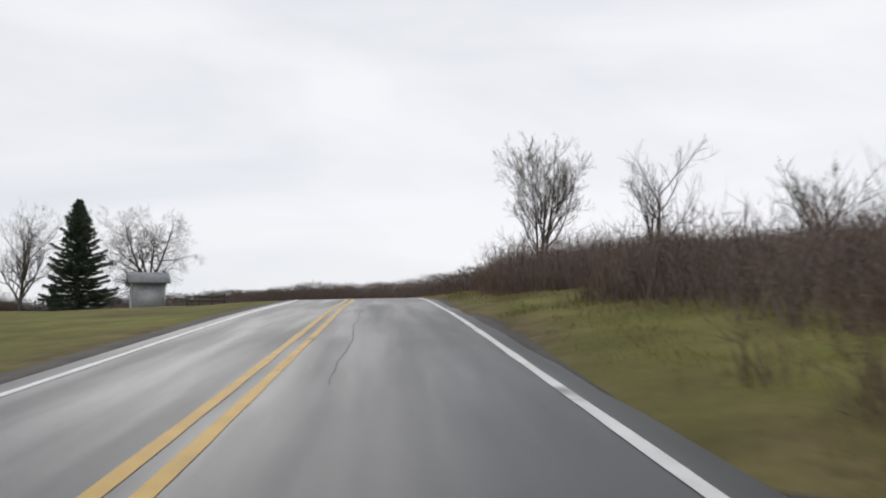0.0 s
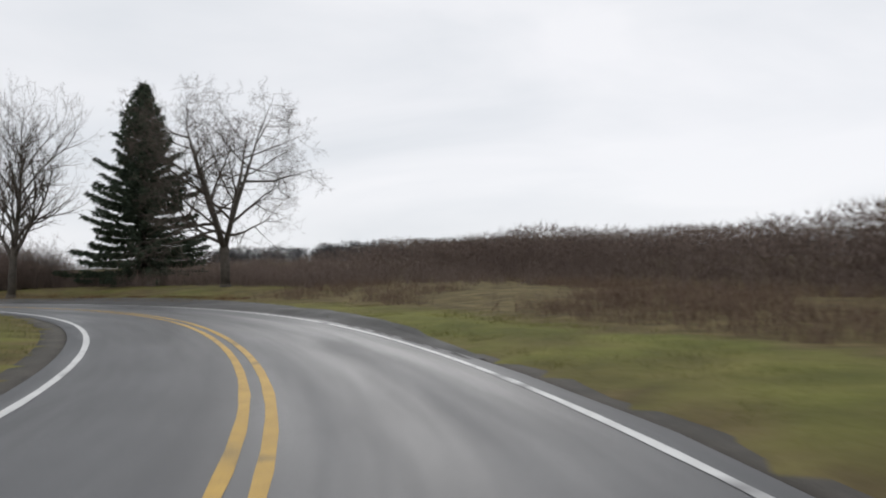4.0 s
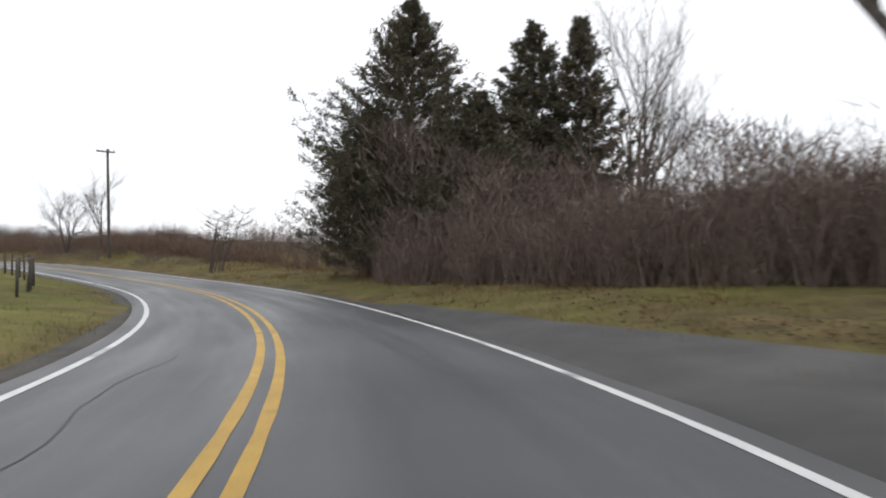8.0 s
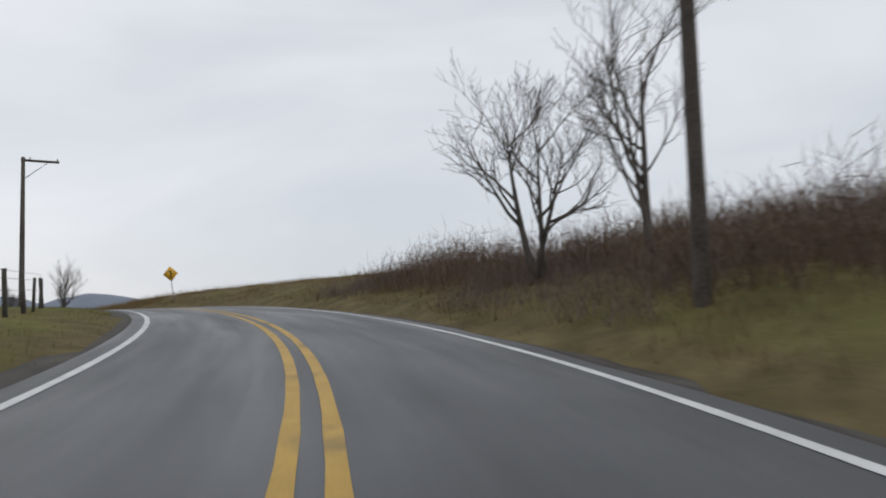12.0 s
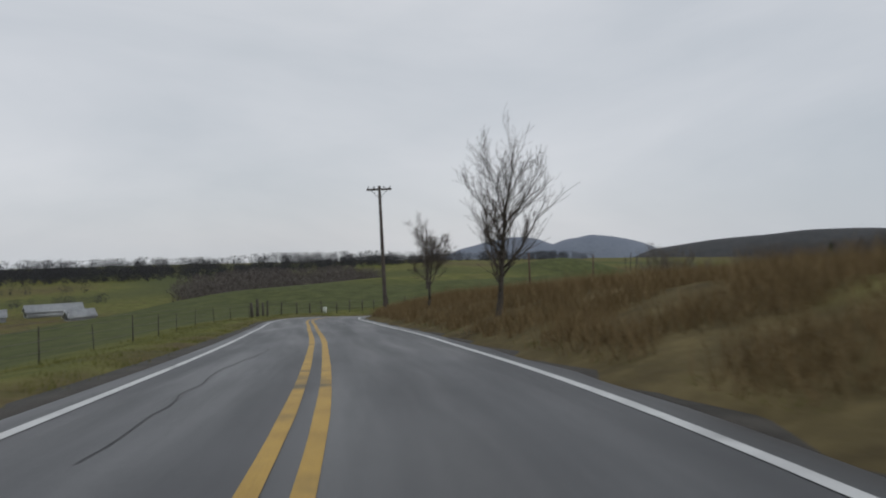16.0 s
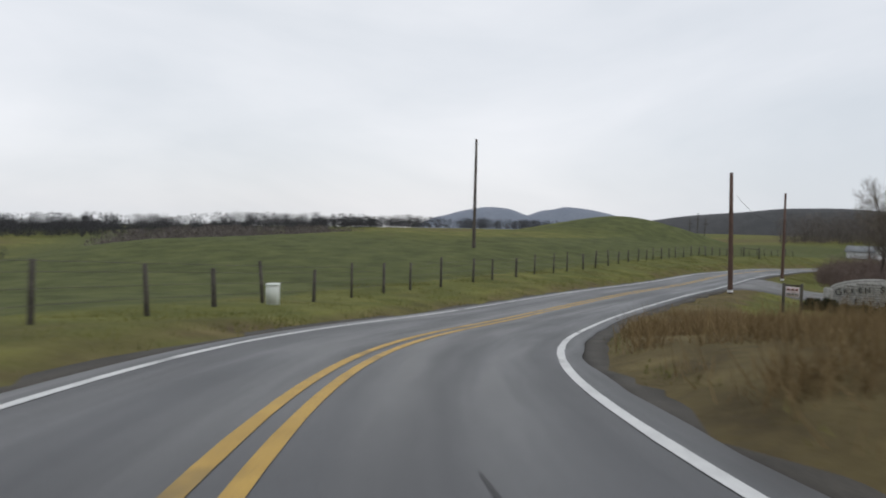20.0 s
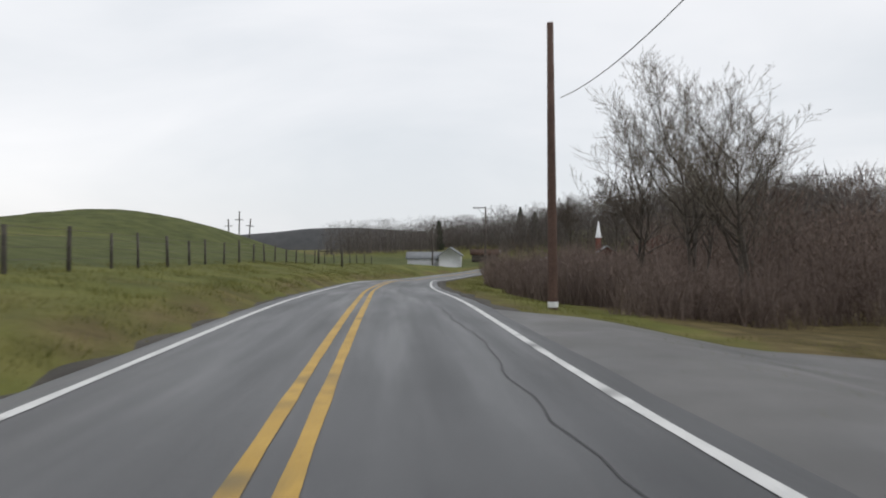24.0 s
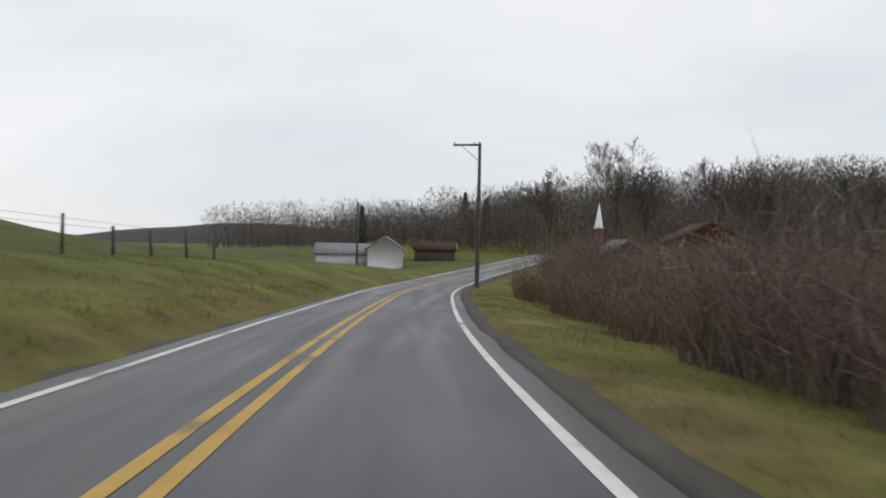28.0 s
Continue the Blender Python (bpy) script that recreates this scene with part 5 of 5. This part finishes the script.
def brace(at, rz, span=2.6, h=1.5):
    b = thing("fence_brace", "dark wooden H-brace of two stout fence posts", "fence", turned(at, rz))
    for x in (0, span):
        g = Geo()
        g.tube([(x, 0, -0.4), (x, 0, h * 0.6), (x + 0.02, 0, h)], [0.11, 0.10, 0.09], 8)
        part("post", g, M_POST, b)
    g = Geo()
    g.tube([(0.05, 0, h - 0.28), (span - 0.05, 0, h - 0.32)], [0.055, 0.05], 6)
    part("rail", g, M_POST, b)


bp = on_land(-252.0, -82.3)
brace(bp, heading(397), 2.3, 1.5)


def warning_sign(at, rz):
    s = thing("warning_sign", "yellow diamond road sign with a black side-road symbol", "road sign", turned(at, rz, 0, -7))
    g = Geo()
    g.box((0.05, 0.035, 2.4), (0, 0.03, 1.0), bevel=0.006)
    part("post", g, M_STEEL, s, smooth=False)
    R = Matrix.Rotation(radians(45), 4, "Y")
    g = Geo()
    g.box((0.76, 0.008, 0.76), (0, 0, 2.05), R)
    part("plate", g, M_SIGNYEL, s)
    g = Geo()
    for w, h, x, z, turn in ((0.07, 0.46, 0.0, 2.03, 0), (0.20, 0.07, 0.12, 2.07, -20), (0.15, 0.07, -0.05, 2.21, 40), (0.15, 0.07, 0.05, 2.21, -40)):
        g.box((w, 0.006, h), (x, -0.008, z), Matrix.Rotation(radians(turn), 4, "Y"))
    part("symbol", g, M_BLACK, s, "black side-road arrow")


warning_sign(spot(222, 5.25), heading(222) + 2)


def service_box(at, rz):
    b = thing("service_cabinet", "small pale roadside utility cabinet in the grass", "utility box", turned(at, rz))
    g = Geo()
    g.box((0.34, 0.28, 0.64), (0, 0, 0.32), bevel=0.03)
    part("body", g, M_BOX, b)
    g = Geo()
    g.box((0.38, 0.32, 0.06), (0, 0, 0.66), bevel=0.03)
    part("lid", g, M_BOX, b)
    g = Geo()
    g.box((0.27, 0.012, 0.42), (0, -0.144, 0.34), bevel=0.004)
    part("door", g, M_BOX, b)


service_box(on_land(-161.9, -30.2), heading(285))


def estate_sign(at, rz):
    e = thing("estate_sign", "curved grey stone entrance sign with dark lettering", "entrance sign", turned(at, rz))
    w, d = 5.0, 0.42
    g = Geo()
    x = np.linspace(-w / 2, w / 2, 25)
    top = 1.25 + 0.85 * np.sqrt(np.clip(1 - (x / (w / 2 * 1.06)) ** 2, 0, 1))
    v = np.vstack([np.column_stack([x, np.full(25, y), zz]) for y in (-d / 2, d / 2) for zz in (np.full(25, -0.3), top)])
    f = []
    for k in range(24):
        f += [[k, k + 1, 26 + k, 25 + k], [51 + k, 50 + k, 75 + k, 76 + k], [25 + k, 26 + k, 76 + k, 75 + k]]
    f += [[0, 25, 75, 50], [24, 74, 99, 49]]
    g.add(v, f)
    part("panel", g, M_STONE, e)
    g = Geo()
    pts = np.column_stack([x, np.full(25, -0.02), top + 0.04])
    g.tube(pts, np.full(25, 0.11), 8)
    part("coping", g, M_STONE, e)
    rng = np.random.default_rng(77)
    z = 0.05
    while z < 2.0:
        h = rng.uniform(0.09, 0.15)
        reach = w / 2 if z + h < 1.25 else w / 2 * 1.06 * math.sqrt(max(1 - ((z + h - 1.25) / 0.85) ** 2, 0))
        u = -reach
        while u < reach - 0.12:
            ln = min(rng.uniform(0.22, 0.52), reach - u)
            g = Geo()
            g.box((ln - 0.012, 0.03 + rng.uniform(0, 0.012), h - 0.012), (u + ln / 2, -d / 2, z + h / 2))
            part("stone", g, M_STONE, e)
            u += ln
        z += h
    for k in (-1, 1):
        g = Geo()
        g.box((0.5, 0.55, 1.75), (k * (w / 2 + 0.12), 0, 0.7), bevel=0.04)
        part("pier", g, M_STONE, e)
    for text, size, z in (("GREEN SUMMIT", 0.42, 1.16), ("ESTATES", 0.42, 0.70)):
        c = bpy.data.curves.new("lettering", "FONT")
        c.size, c.extrude, c.align_x = size, 0.012, "CENTER"
        o = new("lettering", c)
        for k, ch in enumerate(text):
            if ch == " ":
                continue
            c.body = ch
            dg = bpy.context.evaluated_depsgraph_get()
            me = bpy.data.meshes.new_from_object(o.evaluated_get(dg))
            me.materials.clear()
            u = (k - (len(text) - 1) / 2) * size * 0.84 - 0.12
            rise, slope = (0.34 * (1 - (u / 2.3) ** 2), math.degrees(math.atan(0.68 * u / 5.29))) if z > 1 else (0.0, 0.0)
            grow = 1.22 if k == 0 or text[k - 1] == " " else 0.95
            part("letter", me, M_BLACK, e, "dark raised capital letter", m=pose(u, -d / 2 - 0.03, z + rise, 0, slope, 0) @ Matrix.Scale(grow, 4) @ pose(0, 0, 0, 90, 0, 0))
        bpy.data.objects.remove(o)


estate_sign(on_land(-197.2, -32.2), 112 + 2)


def shrub(label, at, r, h, seed):
    rng = np.random.default_rng(seed)
    leaf, wood = Geo(), Geo()
    n = 4200
    d = rng.normal(0, 1, (n, 3))
    d[:, 2] = np.abs(d[:, 2])
    d /= np.linalg.norm(d, axis=1)[:, None]
    k = rng.uniform(0.55, 1.05, (n, 1)) * (1 + 0.14 * np.sin(d[:, :1] * 7 + seed) * np.cos(d[:, 1:2] * 6))
    p = d * k * np.array((r, r, h))
    spray(leaf, p, d, 1, 0.10, 0.035, rng, 0.6)
    for q in range(9):
        a = rng.uniform(0, 6.28)
        wood.tube([(0, 0, -0.1), (math.cos(a) * r * 0.4, math.sin(a) * r * 0.4, h * 0.5), (math.cos(a) * r * 0.7, math.sin(a) * r * 0.7, h * 0.8)], [0.03, 0.02, 0.008], 4)
    t = thing("shrub", label, "shrub", Matrix.Translation(at), "shrubs below the entrance sign")
    part("stems", wood, M_BARK, t)
    part("leaves", leaf, M_SHRUB, t)


for k, o in enumerate((-3.3, -2.5, -1.6, -0.7, 0.3, 1.3, 2.2)):
    c = Matrix.Rotation(radians(114), 4, "Z") @ Vector((o, -0.85, 0))
    shrub("low dark clipped evergreen shrub below the entrance sign", on_land(-197.2 + c.x, -32.2 + c.y), 0.62, 0.66 + 0.1 * math.sin(k * 2.1), 200 + k)


def notice(at, rz):
    n = thing("notice_board", "small pink notice between two short dark posts", "notice", turned(at, rz))
    for x in (-0.42, 0.42):
        g = Geo()
        g.box((0.13, 0.13, 1.75), (x, 0, 0.7), bevel=0.015)
        part("post", g, M_POST, n)
    g = Geo()
    g.box((0.71, 0.05, 0.08), (0, 0, 1.46), bevel=0.008)
    part("rail", g, M_POST, n)
    g = Geo()
    g.box((0.62, 0.02, 0.50), (0, -0.03, 1.14), bevel=0.004)
    part("board", g, M_POSTER, n)
    for z, mt in ((1.25, M_BRICK), (1.03, M_CANOPY)):
        for x, w in ((-0.18, 0.16), (0.02, 0.14), (0.19, 0.13)):
            g = Geo()
            g.box((w, 0.006, 0.10), (x, -0.043, z))
            part("text_bar", g, mt, n, "faded block of unreadable print")


notice(spot(319, 8.2), 112)


def crosses(at, rz):
    for k, (x, h, mt) in enumerate(((-1.5, 5.6, M_TRIM), (0, 6.9, M_TRIM), (1.5, 5.8, M_TRIM))):
        c = thing("hill_cross", "tall grey wooden cross on the grassy rise", "cross", turned(on_land(*(Vector((at[0], at[1])) + Vector((math.cos(radians(rz)), math.sin(radians(rz)))) * x)), rz + 4 * k, 0, 3 * k - 2), "three hill crosses")
        g = Geo()
        g.box((0.17, 0.17, h + 0.4), (0, 0, h / 2 - 0.2), bevel=0.02)
        part("upright", g, M_POST, c)
        g = Geo()
        g.box((1.3, 0.11, 0.11), (0, -0.02, h * 0.80), bevel=0.02)
        part("crossbar", g, M_POST, c)


crosses((-285.6, -119.8), 112)


# ------------------------------------------------------------------ buildings
def gable(name, label, at, rz, w, d, eave, ridge, wall, roof, windows=(), doors=(), group=""):
    """A gabled building: four walls, two roof slopes with overhang, windows with frames. The gable faces -y."""
    b = thing(name, label, name.replace("_", " "), turned(at, rz), group)
    t = 0.25
    g = Geo()
    prof = [(-w / 2, -0.6), (w / 2, -0.6), (w / 2, eave), (0, ridge), (-w / 2, eave)]
    for y in (0.0, d):
        v = [(x, y + k * t * (1 if y == 0 else -1), z) for k in (0, 1) for x, z in prof]
        f = [[0, 1, 2, 2], [0, 2, 4, 4], [2, 3, 4, 4], [5, 7, 6, 6], [5, 9, 7, 7], [7, 9, 8, 8]] + [[k, (k + 1) % 5, 5 + (k + 1) % 5, 5 + k] for k in range(5)]
        gg = Geo()
        gg.add(v, f)
        part("wall", gg, wall, b)
    for x in (-w / 2 + t / 2, w / 2 - t / 2):
        g = Geo()
        g.box((t, d - 2 * t - 0.006, eave + 0.6), (x, d / 2, (eave - 0.6) / 2))
        part("wall", g, wall, b)
    sl = math.atan2(ridge - eave, w / 2)
    ln = (w / 2 + 0.4) / math.cos(sl)
    for k in (-1, 1):
        g = Geo()
        g.box((ln, d + 0.7, 0.14), (k * (w / 4 + 0.2), d / 2, (ridge + eave) / 2 - 0.2 * math.tan(sl) + 0.1), Matrix.Rotation(k * sl, 4, "Y"))
        part("roof", g, roof, b)
    g = Geo()
    for k in (-1, 1):
        g.box((ln, 0.05, 0.2), (k * (w / 4 + 0.2), -0.37, (ridge + eave) / 2 - 0.2 * math.tan(sl) + 0.04), Matrix.Rotation(k * sl, 4, "Y"))
    part("bargeboard", g, M_TRIM, b)
    for face, u, z, ww, hh in windows:
        win = Geo()
        fr = Geo()
        if face == "front":
            win.box((ww, 0.04, hh), (u, -0.01, z))
            for q in (-1, 1):
                fr.box((0.09, 0.08, hh + 0.18), (u + q * (ww / 2 + 0.045), -0.02, z))
                fr.box((ww, 0.08, 0.09), (u, -0.02, z + q * (hh / 2 + 0.045)))
        else:
            k = -1 if face == "left" else 1
            win.box((0.04, ww, hh), (k * (w / 2 + 0.01), u, z))
            for q in (-1, 1):
                fr.box((0.08, 0.09, hh + 0.18), (k * (w / 2 + 0.02), u + q * (ww / 2 + 0.045), z))
                fr.box((0.08, ww, 0.09), (k * (w / 2 + 0.02), u, z + q * (hh / 2 + 0.045)))
        wo = part("window", win, M_PANE, b, "dark window pane")
        part("window_frame", fr, M_TRIM, wo)
    for u, ww, hh in doors:
        g = Geo()
        g.box((ww, 0.06, hh), (u, -0.02, hh / 2))
        part("door", g, M_TRIM, b)
    return b


gable("farm_house", "white farmhouse with a grey roof and dark windows", Vector((-334.5, -103.4, -11.3)), -70, 4.4, 7.0, 2.7, 4.2, M_SIDING, M_ROOF,
      [("front", -1.2, 1.3, 0.8, 1.2), ("front", 1.2, 1.3, 0.8, 1.2), ("front", 0, 3.0, 0.6, 0.8), ("left", 2.0, 1.4, 0.8, 1.2), ("left", 5, 1.4, 0.8, 1.2)], [(0.1, 0.9, 2.0)], "farm buildings")
gable("farm_wing", "long low white farm wing with a grey roof", Vector((-335.5, -106.0, -11.4)), 200, 4.6, 7.4, 2.0, 3.2, M_SIDING, M_ROOF,
      [("right", 2, 1.2, 0.9, 0.9), ("right", 4, 1.2, 0.9, 0.9), ("right", 6, 1.2, 0.8, 0.9)], [], "farm buildings")
gable("farm_shed", "low tan farm shed with a brown roof", on_land(-351.0, -98.5), 200, 3.6, 6.2, 1.7, 2.7, M_POST, M_SOIL, [("right", 2.0, 1.0, 0.8, 0.7), ("right", 4.2, 1.0, 0.8, 0.7)], [], "farm buildings")
gable("brick_church", "dark red brick church with white gable trim", Vector((-357.0, -74.8, -12.4)), -78, 7.0, 14.0, 3.2, 5.5, M_BRICK, M_ROOF,
      [("front", -2.6, 2.2, 0.9, 1.8), ("front", 2.6, 2.2, 0.9, 1.8), ("left", 4, 1.8, 0.9, 1.6), ("left", 8, 1.8, 0.9, 1.6)], [(0, 1.4, 2.2)], "church")
gable("brick_hall", "dark red brick hall with a brown roof", Vector((-356.0, -63.4, -11.0)), -82, 10.0, 14.0, 4.0, 6.6, M_BRICK, M_SOIL,
      [("front", -3, 2.2, 1.0, 1.6), ("front", 3, 2.2, 1.0, 1.6)], [], "church")
st = thing("steeple", "slim white church steeple", "steeple", turned(Vector((-360.3, -77.2, -12.6)), 10), "church")
gs = Geo()
gs.box((1.2, 1.2, 8.2), (0, 0, 3.6), bevel=0.05)
part("tower", gs, M_BRICK, st, "dark brick tower")
gs = Geo()
gs.tube([(0, 0, 7.6), (0, 0, 7.9), (0, 0, 11.6)], [0.88, 0.66, 0.03], 8)
part("spire", gs, M_TRIM, st)
for k, (x, y, w, d, h) in enumerate(((-112, -176, 4.5, 12, 1.4), (-128, -186, 5, 14, 1.6), (-96, -190, 5, 10, 1.8), (-138, -170, 3, 7, 1.0))):
    gable("barn", "low pale metal barn down in the valley", on_land(x, y), 96 + 6 * k, w, d, h, h + 1.7, M_TIN, M_TIN, [("front", 0, 1.3, 2.4, 2.4)], [], "valley barns")
gable("grey_house", "small low grey house beyond the bank", on_land(-149, 113.5, 0.1), 60, 6.4, 8, 1.9, 3.0, M_STONE, M_ROOF, [("front", -1.8, 1.1, 0.9, 0.9), ("front", 1.8, 1.1, 0.9, 0.9)], [])


# board fence and notice near the first straight
def board_fence(at, rz, span=4.2):
    f = thing("board_fence", "weathered grey board fence beside the verge", "fence", turned(at, rz))
    for x in np.linspace(0, span, 4):
        g = Geo()
        g.box((0.12, 0.12, 1.6), (x, 0, 0.5), bevel=0.015)
        part("post", g, M_POST, f)
    for z in (0.35, 0.7, 1.05):
        g = Geo()
        g.box((span + 0.2, 0.03, 0.13), (span / 2, -0.08, z), bevel=0.005)
        part("rail", g, M_POST, f)


board_fence(on_land(-20.7, 57.8), 22, 2.9)
gable("shed", "small weathered pale board shed beside the road", on_land(-24.0, 61.4), 118, 2.4, 2.6, 2.5, 3.2, M_TIN, M_ROOF, [], [(0, 0.8, 1.9)])


def post_sign(at, rz):
    """A small blank white plate on a wooden post."""
    n = thing("post_sign", "small white sign plate on a dark wooden post", "sign", turned(at, rz))
    g = Geo()
    g.box((0.09, 0.09, 1.9), (0, 0, 0.6), bevel=0.01)
    part("post", g, M_POST, n)
    g = Geo()
    g.box((0.30, 0.02, 0.46), (0, -0.056, 1.28), bevel=0.004)
    part("plate", g, M_TRIM, n, "white plate")


post_sign(on_land(-22.6, 64.4), 26)

# ridges on the horizon; the mountains' blue distance haze is part of their colour
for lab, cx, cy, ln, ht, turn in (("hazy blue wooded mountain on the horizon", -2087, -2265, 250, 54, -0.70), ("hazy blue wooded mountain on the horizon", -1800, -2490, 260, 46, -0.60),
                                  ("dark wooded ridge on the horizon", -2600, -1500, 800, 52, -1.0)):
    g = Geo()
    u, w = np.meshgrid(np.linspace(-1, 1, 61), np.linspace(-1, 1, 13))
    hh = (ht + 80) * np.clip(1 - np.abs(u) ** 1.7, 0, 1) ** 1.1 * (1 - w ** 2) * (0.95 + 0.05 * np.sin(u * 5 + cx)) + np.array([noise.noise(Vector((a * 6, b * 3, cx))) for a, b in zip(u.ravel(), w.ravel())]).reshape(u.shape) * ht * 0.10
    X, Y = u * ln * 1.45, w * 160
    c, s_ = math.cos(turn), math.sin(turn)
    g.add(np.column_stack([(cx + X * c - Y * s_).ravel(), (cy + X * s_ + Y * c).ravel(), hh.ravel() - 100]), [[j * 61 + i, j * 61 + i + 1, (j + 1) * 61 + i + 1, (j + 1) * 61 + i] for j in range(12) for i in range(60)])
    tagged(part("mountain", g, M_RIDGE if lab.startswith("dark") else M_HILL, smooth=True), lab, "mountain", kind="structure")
